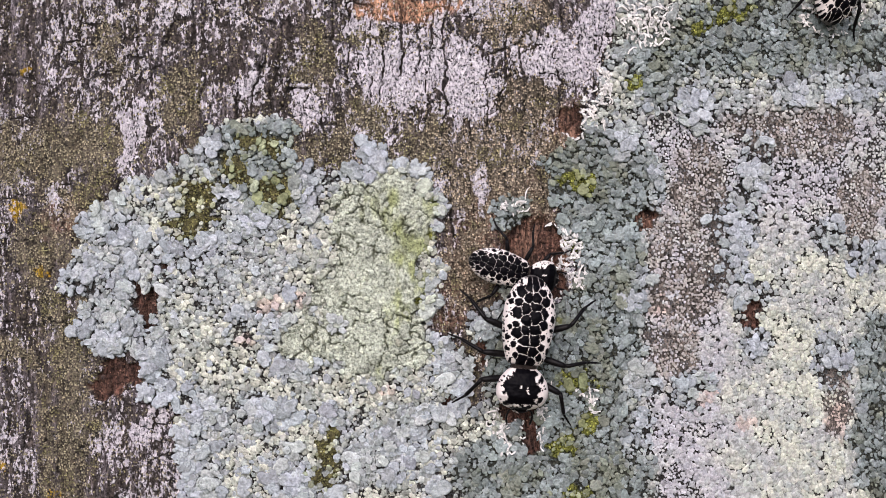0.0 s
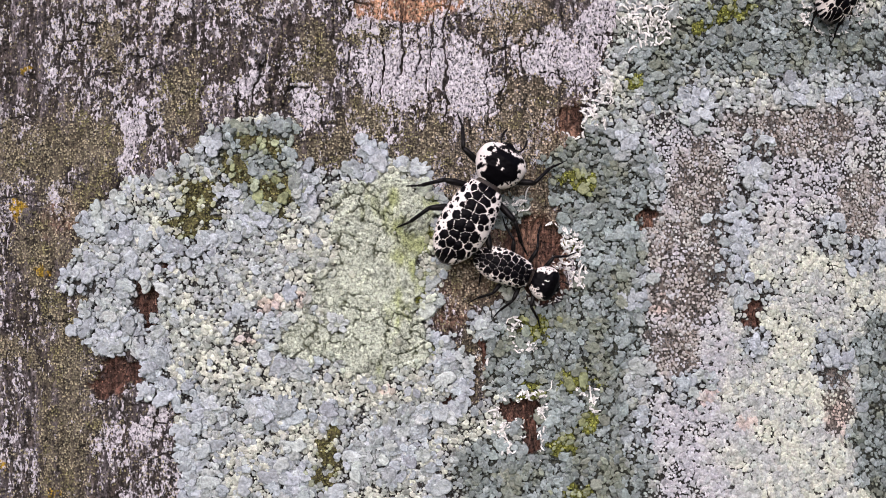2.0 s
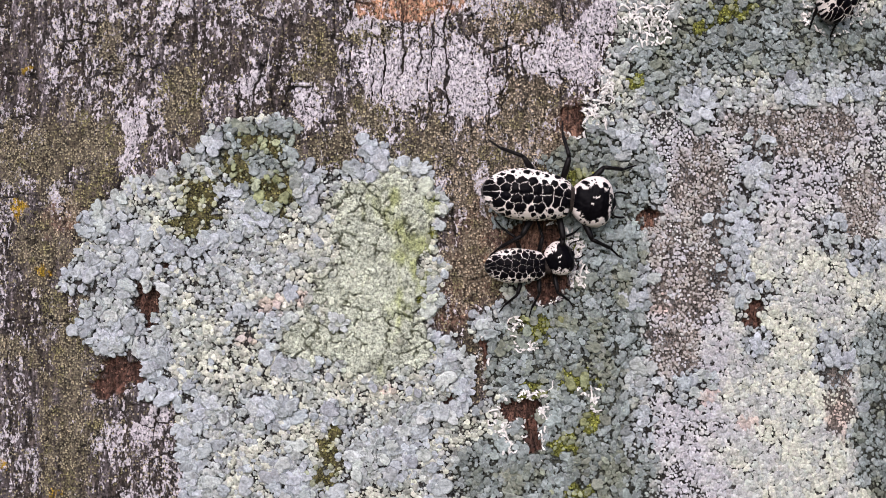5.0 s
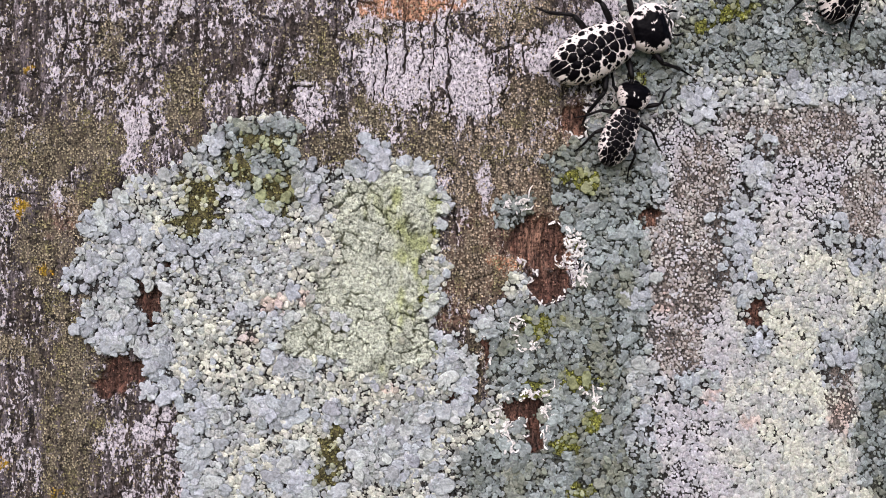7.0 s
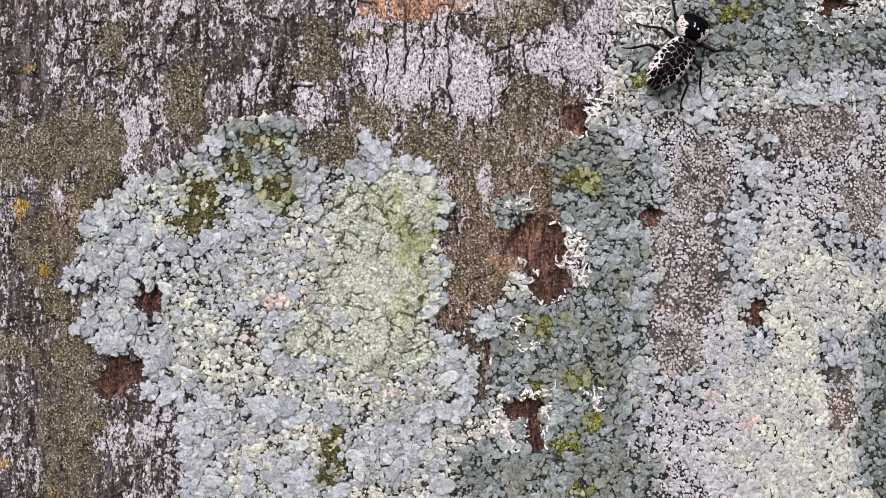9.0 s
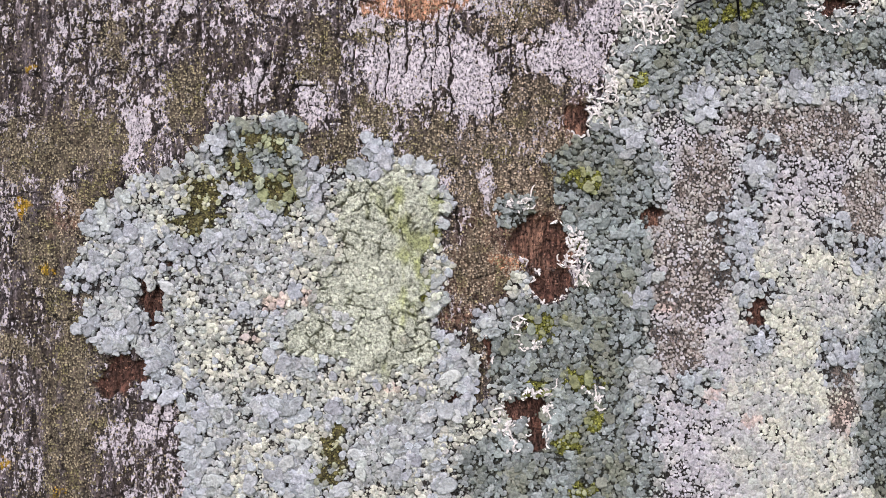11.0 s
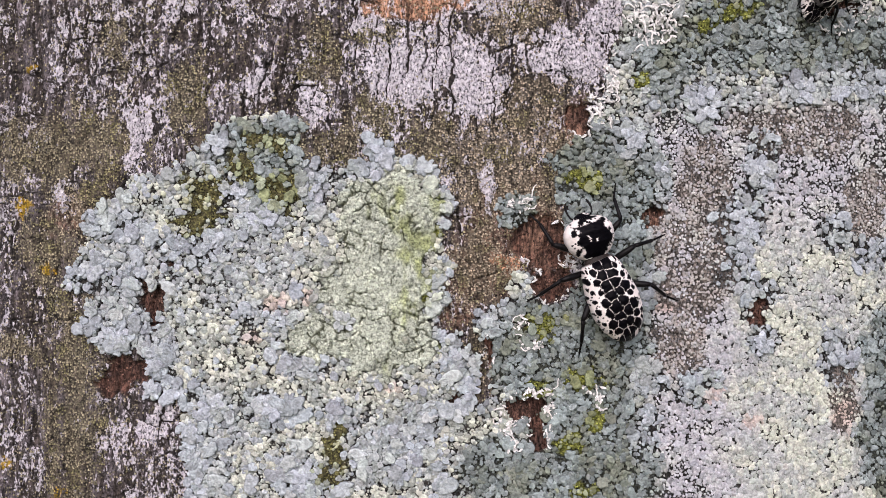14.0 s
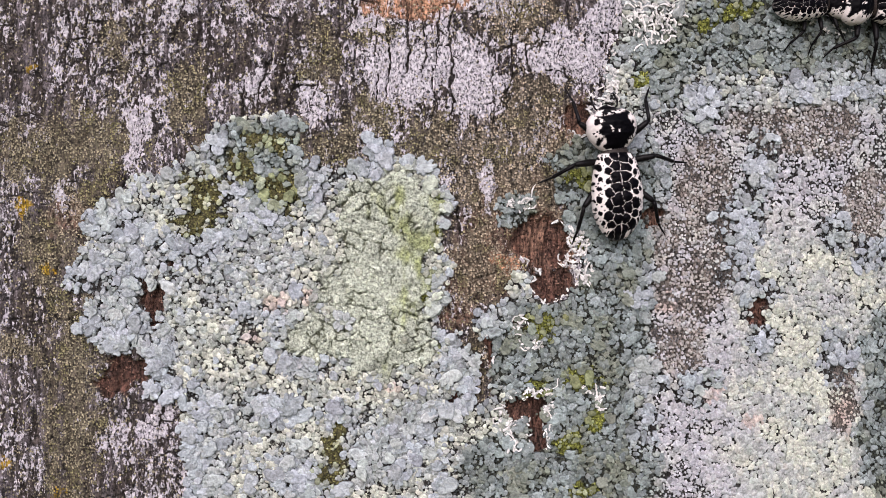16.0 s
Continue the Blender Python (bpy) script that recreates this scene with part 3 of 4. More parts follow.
def scatter(rng, gap, box=(-20, 1590, -20, 905)):
    gx, gy = np.meshgrid(np.arange(box[0], box[1], gap), np.arange(box[2], box[3], gap))
    x = gx + rng.uniform(-0.5, 0.5, gx.shape) * gap
    y = gy + rng.uniform(-0.5, 0.5, gx.shape) * gap
    return x.ravel(), y.ravel()


def packed(rng, gap, jitter=0.24):
    """Places set close together, no two much nearer than the gap."""
    gx, gy = np.meshgrid(np.arange(-20, 1590, gap), np.arange(-20, 905, gap * 0.866))
    gx = gx + (np.arange(gx.shape[0]) % 2)[:, None] * gap / 2
    x = gx + rng.uniform(-jitter, jitter, gx.shape) * gap
    y = gy + rng.uniform(-jitter, jitter, gx.shape) * gap
    far = gap * 6
    return (x + 1.3 * gap * fbm(gx / far, gy / far, 2, 300)).ravel(), (y + 1.3 * gap * fbm(gx / far, gy / far, 2, 310)).ravel()


def pigment(rng, m, x, y, leafy, lo=0.8, hi=1.12):
    """Pigment of each lobe, with chance differences from lobe to lobe."""
    return lichen_pigment(m, x, y, leafy) * rng.uniform(lo, hi, (len(x), 1)) * rng.uniform(0.98, 1.02, (len(x), 3))


def thin(m, keep):
    return {k: v[keep] for k, v in m.items()}


def zone_of(m, x, y):
    """0 left patch, 1 middle strip, 2 upper band, 3 right sheet, 4 small rosettes."""
    z = np.where(m["left"] > m["right"], 0, np.where((y < 215) & (x > 1040), 2, np.where(x < 1145, 1, 3)))
    return np.where((m["rosette"] > 0.5) & (np.maximum(m["left"], m["right"]) < 3), 4, z)


ZONES = []
for where, label in (((450, 560), "pale blue-green lichen with leafy rim and grainy middle"),
                     ((1030, 560), "dull grey-green leafy lichen with mossy spots"),
                     ((1320, 110), "grey-green and pale blue leafy lichen band"),
                     ((1370, 560), "crumbly whitish lichen sheet over the wood"),
                     ((912, 365), "small curled grey lichen rosettes")):
    ob = new("lichen_patch")
    wa = angle_of(np.array([float(where[0])]))
    ob.location = on_bark(wa, height_of(wa, where[1]), np.zeros(1))[0]
    tagged(ob, label, "lichen", group="lichens on the trunk")
    ZONES.append(ob)


def plant(name, rng, x, y, m, single=0, label="", **k):
    """Lobes at x, y, shared out to the patches they belong to; single: how many of the largest per patch become pieces of their own."""
    zone = zone_of(m, x, y)
    for i, owner in enumerate(ZONES):
        pick = np.flatnonzero(zone == i)
        if not len(pick):
            continue
        arg = {key: (v[pick] if isinstance(v, np.ndarray) and len(v) == len(x) else v) for key, v in k.items()}
        v, fan, strips, c = lobes(rng, x[pick], y[pick], **arg)
        v = v - np.array(owner.location)
        rest = np.ones(len(pick), bool)
        for o in np.argsort(-arg["size"])[:single]:
            rest[o] = False
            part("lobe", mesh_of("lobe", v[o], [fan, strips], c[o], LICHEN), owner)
        if rest.any():
            v, c = v[rest], c[rest]
            off = (np.arange(len(v)) * v.shape[1])[:, None, None]
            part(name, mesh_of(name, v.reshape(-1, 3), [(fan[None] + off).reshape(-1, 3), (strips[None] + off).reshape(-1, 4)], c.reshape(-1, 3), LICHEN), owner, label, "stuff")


# white, torn and curled margins of dying lobes: middle, half width, half height, how many
FRILLS = [(1150, 40, 50, 50, 30), (1075, 140, 14, 60, 24), (1050, 185, 20, 20, 12), (1062, 215, 22, 12, 8), (1010, 440, 26, 45, 26), (1025, 485, 22, 30, 20),
          (985, 465, 24, 8, 8), (915, 572, 16, 16, 8), (935, 610, 28, 14, 10), (890, 745, 14, 40, 14), (968, 740, 18, 30, 16), (950, 698, 34, 12, 10),
          (905, 790, 16, 14, 8), (1055, 715, 10, 18, 6), (1040, 690, 26, 8, 5), (915, 362, 28, 16, 10), (1435, 25, 22, 22, 12), (1515, 18, 26, 30, 16), (1475, 55, 30, 10, 8)]


def build_lichen():
    rng = np.random.default_rng(4)
    # crumbs of the grainy parts: packed domes, with finer ones in the gaps
    for gap, lo, hi, chance, seed in ((7.6, 3.6, 7.4, 0.86, 140), (5.2, 2.0, 3.8, 0.7, 141)):
        x, y = packed(rng, gap, 0.3)
        m = growth(x, y)
        bunch = fbm(x / 24, y / 24, 3, seed)
        want = m["lichen"] * (1 - m["sheet"]) * chance * (1 - 0.97 * m["crust"]) * (1 - 0.85 * m["moss"]) * (1 - 0.45 * m["blue"]) * (1 - 0.4 * m["green"]) * np.clip(0.95 + 0.9 * bunch, 0.2, 1)
        keep = rng.uniform(size=len(x)) < want
        x, y, m = x[keep], y[keep], thin(m, keep)
        n = len(x)
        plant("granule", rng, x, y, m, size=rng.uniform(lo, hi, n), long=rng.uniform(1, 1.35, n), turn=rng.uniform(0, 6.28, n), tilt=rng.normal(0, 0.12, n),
              lift=rng.uniform(0.0, 3.2, n) + (gap > 7) * 0.8, col=pigment(rng, m, x, y, False, 0.55, 1.12), rings=DOME, segs=12 if gap > 7 else 7, petals=(3, 6), notch=0.6, flat=0.24, rough=0.3, rim_shade=-0.6)
    # flat-topped areoles of the crumbly sheet, set close, and scattered grains where the wood shows
    for gap, lo, hi, chance in ((6.6, 3.9, 7.2, 0.92), (4.7, 1.8, 3.5, 0.95)):
        x, y = packed(rng, gap, 0.4)
        m = growth(x, y)
        bunch = fbm(x / 26, y / 26, 3, 143)
        large = np.clip(step(1180, 1330, x) * step(330, 470, y) + 0.5 * step(0.0, 0.4, bunch), 0, 1) * (1 - m["sparse"])
        want = m["lichen"] * m["sheet"] * chance * (1 - 0.75 * m["blue"]) * (1 - 0.8 * m["moss"])
        want = want * (large if gap > 6 else (1 - 0.55 * large) * (1 - m["sparse"] * np.clip(0.22 - 0.7 * bunch, 0, 0.8)))
        keep = rng.uniform(size=len(x)) < want
        x, y, m = x[keep], y[keep], thin(m, keep)
        n = len(x)
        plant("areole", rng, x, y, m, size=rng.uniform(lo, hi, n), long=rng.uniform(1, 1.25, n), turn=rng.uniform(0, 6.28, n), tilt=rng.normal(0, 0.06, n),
              lift=rng.uniform(0.2, 3.0, n), col=pigment(rng, m, x, y, False, 0.8, 1.12), rings=TILE, segs=11 if gap > 6 else 7, petals=(3, 6), notch=0.6, flat=0.2, rough=0.4, rim_shade=-0.6)
    # leafy lobes, shingled outwards
    for gap, lo, hi, chance in ((7, 2.8, 5, 0.5), (10, 4.5, 8.5, 0.5), (14, 8, 15, 0.42)):
        x, y = scatter(rng, gap)
        m = growth(x, y)
        brink = step(26, 4, m["edge"]) * np.maximum((m["left"] > 0), m["green"])
        leafy = np.clip(np.maximum(np.maximum(m["blue"], m["green"] * 0.9), brink) + 0.10 * (m["left"] > 0), 0, 1)
        clump = np.clip(0.9 + 0.9 * fbm(x / 34, y / 34, 3, 155), 0.25, 1)
        want = step(-7, -2, m["edge"]) * (1 - m["bare"]) * leafy * chance * clump * (1 - 0.99 * m["crust"] * step(7, 20, m["edge"])) * (1 - 0.75 * m["moss"]) * (1 - 0.5 * m["sparse"])
        keep = rng.uniform(size=len(x)) < want * (1 - m["green"] * (1 - m["blue"]) * (0.5 if gap > 13 else 0.0))
        x, y, m = x[keep], y[keep], thin(m, keep)
        n = len(x)
        e = 4.0
        gxx = growth(x + e, y)["edge"] - growth(x - e, y)["edge"]
        gyy = growth(x, y + e)["edge"] - growth(x, y - e)["edge"]
        swirl = fbm(x / 45, y / 45, 2, 160) * 6
        turn = np.where(m["edge"] < 40, np.arctan2(gyy, -gxx), swirl) + rng.normal(0, 0.5, n)
        size = rng.uniform(lo, hi, n) * (1 - 0.12 * m["green"]) * (1 - 0.4 * m["rosette"] * (np.maximum(m["left"], m["right"]) < 3)) * np.where(m["right"] > m["left"], 0.9, 1.0)
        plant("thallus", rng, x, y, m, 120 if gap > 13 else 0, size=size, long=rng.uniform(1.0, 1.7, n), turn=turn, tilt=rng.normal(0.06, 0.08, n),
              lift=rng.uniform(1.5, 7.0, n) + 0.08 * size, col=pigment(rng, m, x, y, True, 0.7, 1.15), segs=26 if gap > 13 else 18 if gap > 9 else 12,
              petals=(4, 7) if gap > 13 else (2, 5), notch=0.62 if gap > 9 else 0.45, flat=0.16, pale=0.1, rough=0.4, rim_shade=-0.6)

    # the largest rosettes: lobes spread from one middle
    cx, cy, reach = (np.repeat([s[k] for s in STARS], 7).astype(float) for k in range(3))
    turn = np.tile(np.arange(7) * 6.28 / 7, len(STARS)) + rng.normal(0, 0.3, len(cx))
    out = reach * rng.uniform(0.3, 0.75, len(cx))
    x, y = cx + out * np.cos(turn), cy - out * np.sin(turn)
    m = growth(x, y)
    plant("thallus", rng, x, y, m, 90, size=reach * rng.uniform(0.28, 0.42, len(cx)), long=rng.uniform(1.2, 1.7, len(cx)), turn=turn, tilt=rng.normal(0.05, 0.05, len(cx)),
          lift=rng.uniform(6, 9, len(cx)), col=mix(lichen_pigment(m, x, y, True), (0.47, 0.50, 0.55), 0.6 + 0 * x) * rng.uniform(0.88, 1.1, (len(cx), 1)), segs=28, petals=(3, 6), notch=0.55, flat=0.14, pale=0.12,
          rough=0.4, rim_shade=-0.6)

    # chalky white torn margins along the rims of the bare hollows and in the dying parts
    def dying(x, y):
        return blobs(x, y, [f[:4] for f in FRILLS])

    x, y = scatter(rng, 2.8, (850, 1575, -20, 840))
    m = growth(x, y)
    rim = (m["bare"] > 0.01) * (m["bare"] < 0.7) * (m["right"] > -25) * ((x < 1110) | ((x > 1400) & (y < 100))) * step(-0.5, -0.2, fbm(x / 18, y / 18, 2, 170))
    torn = step(0.0, 0.3, dying(x, y)) * (1 - 0.4 * step(1085, 1110, x) * step(1300, 1250, x)) * step(0.3, 0.15, np.abs(fbm(x / 9, y / 9, 2, 177))) * (1 - m["bare"])
    keep = rng.uniform(size=len(x)) < np.maximum(rim * 0.9, torn * 0.8)
    x, y, m = x[keep], y[keep], thin(m, keep)
    n = len(x)
    e = 2.0
    along = np.arctan2(-(growth(x, y + e)["bare"] - growth(x, y - e)["bare"]), growth(x + e, y)["bare"] - growth(x - e, y)["bare"]) + math.pi / 2
    wave = [fbm((x + dx) / 9, (y + dy) / 9, 2, 177) for dx, dy in ((1, 0), (-1, 0), (0, 1), (0, -1))]
    along = np.where(m["bare"] > 0.03, along, np.arctan2(wave[3] - wave[2], wave[0] - wave[1]) + math.pi / 2)
    col = np.array((0.80, 0.775, 0.745)) * rng.uniform(0.7, 1.05, (n, 1))
    plant("torn_margin", rng, x, y, m, 0, "chalky white torn lichen margin", size=rng.uniform(1.0, 2.6, n), long=rng.uniform(1.5, 3.2, n), turn=along + rng.normal(0, 0.25, n),
          tilt=rng.normal(0.1, 0.2, n), lift=rng.uniform(4, 8, n), col=col, segs=14, petals=(3, 6), notch=0.65, flat=0.2, pale=0.05, rough=0.4, rim_shade=-0.3)


build_lichen()


def build_frills():
    """Curled strands of dead lichen."""
    rng = np.random.default_rng(9)
    verts, faces = [[] for _ in ZONES], [[] for _ in ZONES]
    for cx, cy, rx, ry, count in FRILLS:
        for _ in range(count if cy < 60 and cx < 1300 else count // 4):
            r, t = math.sqrt(rng.uniform()), rng.uniform(0, 6.28)
            x, y = cx + rx * r * math.cos(t), cy + ry * r * math.sin(t)
            heading, n = rng.uniform(0, 6.28), rng.integers(4, 9)
            curl, wide, tall = rng.normal(0, 0.35), rng.uniform(0.6, 1.4), rng.uniform(2, 4.5)
            pts = []
            for k in range(n):
                pts.append((x, y, heading, k / (n - 1)))
                heading += curl + rng.normal(0, 0.35)
                x += 3.6 * math.cos(heading)
                y += 3.6 * math.sin(heading)
            px, py = np.array([p[0] for p in pts]), np.array([p[1] for p in pts])
            m = growth(px, py)
            zone = int(np.bincount(zone_of(m, px, py), minlength=5).argmax())
            a = angle_of(px)
            z = height_of(a, py)
            base = relief(a, z) + 5
            start = sum(len(b) for b in verts[zone])
            block = []
            for i, (qx, qy, h, f) in enumerate(pts):
                taper = 0.35 + 0.65 * math.sin(math.pi * (0.12 + 0.8 * f))
                nx, ny = -math.sin(h) * wide * taper, math.cos(h) * wide * taper
                for s, up in ((-1, -2), (-1.25, tall * taper), (0, tall * taper * 0.75), (1.1, tall * taper * 0.9), (1, -2)):
                    block.append(on_bark(a[i] + s * nx * UNIT / RADIUS, z[i] - s * ny * UNIT, (base[i] + up) * UNIT))
            verts[zone].append(np.array(block))
            for i in range(n - 1):
                for s in range(4):
                    b = start + i * 5 + s
                    faces[zone].append((b, b + 1, b + 6, b + 5))
    for i, owner in enumerate(ZONES):
        if faces[i]:
            v = np.concatenate(verts[i]) - np.array(owner.location)
            c = np.array((0.78, 0.75, 0.72)) * rng.uniform(0.75, 1.08, (len(v), 1))
            part("frill", mesh_of("frill", v, np.array(faces[i]), c, FRILL), owner, "chalky white curled torn lichen margin", "stuff")


build_frills()


# ---- beetles: black armour with chalky white markings ----
def shell(name, xs, half, low, high, sides, paint, parent, material, squash=0.8, label=""):
    """A closed body along x: at each station its half width, its underside and its top; paint(x, y, upper) gives relief and pigment."""
    back = sides * 5 // 6  # most of the outline serves the upper side
    yy = np.concatenate([np.cos(np.linspace(0, math.pi, back)), -np.cos(np.linspace(0, math.pi, sides - back + 2))[1:-1]])
    c = np.abs(yy) ** (1 / squash)
    s = np.sqrt(np.maximum(1 - c * c, 0))
    zz = np.where(np.arange(sides) < back, s ** 0.85, -s ** 0.6)
    x = np.repeat(xs[:, None], sides, 1)
    y = half[:, None] * yy[None]
    mid = low + (high - low) * 0.35
    z = np.where(zz[None] > 0, mid[:, None] + (high - mid)[:, None] * zz[None], mid[:, None] + (mid - low)[:, None] * zz[None])
    bump, col = paint(x, y, y / np.maximum(half[:, None], 1e-6), np.repeat(zz[None], len(xs), 0))
    z = z + bump * np.clip(zz[None], 0, 1)
    y = y + bump * yy[None] * 0.5
    v = np.stack([x, y, z], -1).reshape(-1, 3)
    n = len(xs)
    i, j = np.arange(n - 1)[:, None] * sides, np.arange(sides)[None]
    k = (j + 1) % sides
    quads = np.stack([i + j, i + sides + j, i + sides + k, i + k], -1).reshape(-1, 4)
    tip0, tip1 = n * sides, n * sides + 1
    v = np.concatenate([v, [[xs[0], 0, mid[0]], [xs[-1], 0, mid[-1]]]])
    jj = np.arange(sides)
    kk = (jj + 1) % sides
    tris = np.concatenate([np.stack([np.full(sides, tip0), jj, kk], -1), np.stack([np.full(sides, tip1), (n - 1) * sides + kk, (n - 1) * sides + jj], -1)])
    col = np.concatenate([col.reshape(-1, 3), col[0, :1], col[-1, :1]])
    return part(name, mesh_of(name, v * UNIT, [tris, quads[:, ::-1]], col, material), parent, label)


BLACK = np.array((0.0028, 0.0025, 0.0036))
CHALK = np.array((0.78, 0.71, 0.67))


def tube(points, radii, sides=8):
    """Vertices and faces of a tapered, bent limb."""
    pts = [Vector(p) for p in points]
    v, f = [], []
    for i, p in enumerate(pts):
        d = (pts[min(i + 1, len(pts) - 1)] - pts[max(i - 1, 0)]).normalized()
        side = d.cross(Vector((0, 0, 1)))
        side = side.normalized() if side.length > 1e-4 else Vector((0, 1, 0))
        up = side.cross(d)
        for k in range(sides):
            t = 2 * math.pi * k / sides
            v.append(p + (side * math.cos(t) + up * math.sin(t)) * radii[i])
    for i in range(len(pts) - 1):
        for k in range(sides):
            a, b = i * sides + k, i * sides + (k + 1) % sides
            f.append((a, b, b + sides, a + sides))
    v += [pts[0], pts[-1]]
    e = len(pts) * sides
    tri = [(e, (k + 1) % sides, k) for k in range(sides)] + [(e + 1, e - sides + k, e - sides + (k + 1) % sides) for k in range(sides)]
    return np.array([tuple(q) for q in v]), [np.array(tri), np.array(f)]


def limb(name, points, radii, size, parent, material=None):
    v, f = tube(points, radii)
    return part(name, mesh_of(name, v * size * UNIT, f, None, material or LEG_BLACK), parent)


# attachment along and across the body, resting angle from straight out, bend of the knee
LEGS = [(24, 25, 22, -48), (-16, 27, -4, 22)]


def make_beetle(label, size, seed, net, side, thick, patchy, trail=-34):
    """size 1: about 25 mm. net: size of the black nodules; side: size of those along the flanks; thick: white between them; trail: how far back the hind legs point;
    patchy: white of the fore-body held to two rear patches."""
    rng = np.random.default_rng(seed)
    body = new("beetle")
    tagged(body, label, "beetle", group="beetles on the trunk")

    # rows of rounded black nodules on each side of the seam: distance from it, spacing, half length, half width
    spots = []
    for off, gap, rx, ry in ((8.5, 18.5, 9.6, 9.8), (24, 18.5, 8.6, 8.2), (36, 19, 6.4, 5.2), (43.5, 15, 3.6, 2.6)):
        for s in (1, -1):
            for k in range(11):
                cx = -10 - gap * (k + 0.5 * (off > 15) * (off < 30) + rng.uniform(-0.2, 0.2))
                pinch = np.interp(-cx, (0, 20, 60, 105, 135, 156), (0.72, 0.88, 1, 0.95, 0.72, 0.3))
                if -cx < 152:
                    r = net * rng.uniform(0.68, 1.22) * (side if off > 30 else 1.0)
                    spots.append((cx, s * (off * pinch + rng.uniform(-2.6, 2.6)), rx * r, ry * r * max(pinch, 0.7)))

    def paint_wing(x, y, l, up):
        px, py = x / size, y / size
        wx, wy = px + 2.2 * fbm(px / 7, py / 7, 3, seed), py + 2.2 * fbm(px / 7 + 40, py / 7, 3, seed + 5)
        d, d2 = np.full(x.shape, 9.0), np.full(x.shape, 9.0)
        for cx, cy, rx, ry in spots:
            q = np.hypot((wx - cx) / rx, (wy - cy) / ry)
            d2 = np.minimum(d2, np.maximum(d, q))
            d = np.minimum(d, q)
        lat = np.abs(l) + 0.12 * fbm(px / 12, py / 12, 2, seed + 11)
        line = thick * (0.045 + 0.07 * step(-0.2, 0.4, fbm(px / 9, py / 9, 2, seed + 14)) + 0.28 * step(0.42, 0.75, lat)) * ((0.15 if patchy else 0.7) + (0.85 if patchy else 0.3) * step(0.15, 0.45, lat))
        white = np.maximum(1 - step(line - 0.05, line + 0.05, d2 - d), step(-0.04, 0.04, d - 1.35 + 0.42 * step(0.4, 0.65, lat)))
        speck = cells(px / 5.0, py / 5.0, seed + 21)
        white = white * (1 - 0.95 * (speck[0] < 0.27) * (speck[2] > 0.6) * (np.abs(l) > 0.45))
        white = white * step(-2, -7, px) * (1 - step(-149, -154, px) * 0.9) * (up > -0.35)
        bump = size * (2.0 * (1 - np.clip(d, 0, 1) ** 2) + 0.4 * fbm(px / 3, py / 3, 2, seed + 8) - 0.9 * (np.abs(py) < 1.2) * (px < -8))
        return bump, mix(np.broadcast_to(BLACK, x.shape + (3,)), CHALK, white)

    n = 150
    u = np.linspace(0, 1, n)
    u = u ** 0.97
    xs = (-3 - u * 154) * size
    half = np.interp(u, (0, 0.05, 0.15, 0.3, 0.5, 0.65, 0.8, 0.9, 0.96, 0.99, 1), (28, 33, 38, 42.5, 45.5, 43.5, 36, 26, 17, 9, 2)) * size
    top = np.interp(u, (0, 0.06, 0.2, 0.5, 0.75, 0.9, 0.97, 1), (44, 53, 62, 66, 59, 45, 33, 24)) * size
    low = np.interp(u, (0, 0.3, 0.8, 1), (18, 10, 12, 20)) * size
    smooth = np.array((0.25, 0.5, 0.25))
    for _ in range(6):
        half[1:-1], top[1:-1] = np.convolve(half, smooth, "valid"), np.convolve(top, smooth, "valid")
    shell("wing_case", xs, half, low, top, 130, paint_wing, body, SHELL, label="black nodular wing cases netted with chalky white")

    def paint_front(x, y, l, up):
        px, py = x / size * 1.12, y / size
        lat = np.abs(l)
        ragged = fbm(px / 10, py / 10, 4, seed + 31)
        if patchy:
            white = step(0.50, 0.56, lat + 0.22 * ragged - 0.10 - 0.016 * np.maximum(px - 40, 0)) * (px > 8)
        else:
            white = step(0.57, 0.63, lat + 0.3 * ragged - 0.07)
            white = np.maximum(white, step(70, 73, px + 3 * ragged) * (1 - step(77, 79, px)) * (np.abs(ragged) < 0.5))
        dash = ((np.abs(np.abs(py) - 6 - 0.2 * (px - 38)) < 1.5) & (np.abs(px - 38 - py * 0.25) < 3)) | ((np.abs(py - 5 - 0.6 * (px - 44)) < 1.2) & (np.abs(px - 46) < 4))
        white = np.maximum(white, dash * 1.0)
        holes = cells(px / 6.0, py / 6.0, seed + 41)
        white = white * (1 - (holes[0] < 0.30) * (holes[2] > 0.62)) * (up > -0.4)
        return size * 0.7 * fbm(px / 6, py / 6, 3, seed + 45), mix(np.broadcast_to(BLACK, x.shape + (3,)), CHALK, white)

    # fore-body turns on the waist
    front = np.linspace(0, 1, 70)
    fx = (4 + front * 71) * size
    fh = np.interp(front, (0, 0.06, 0.15, 0.3, 0.5, 0.65, 0.8, 0.9, 0.97, 1), (22, 28, 34, 41, 45, 44.5, 40, 33, 24, 13)) * size
    ft = np.interp(front, (0, 0.1, 0.35, 0.65, 0.88, 1), (42, 49, 57, 58, 48, 34)) * size
    fl = np.interp(front, (0, 0.5, 1), (20, 12, 18)) * size
    for _ in range(3):
        fh[1:-1], ft[1:-1] = np.convolve(fh, smooth, "valid"), np.convolve(ft, smooth, "valid")
    fore = shell("fore_body", fx, fh, fl, ft, 120, paint_front, body, SHELL, label="smooth black shield with ragged white flanks")

    def plain(x, y, l, up):
        r = fbm(x / size / 4, y / size / 4, 2, seed + 51)
        return 0 * x, mix(np.broadcast_to(BLACK, x.shape + (3,)), CHALK, step(0.45, 0.6, r) * (np.abs(l) > 0.35) * (up > 0))

    hx = np.linspace(64, 83, 16) * size
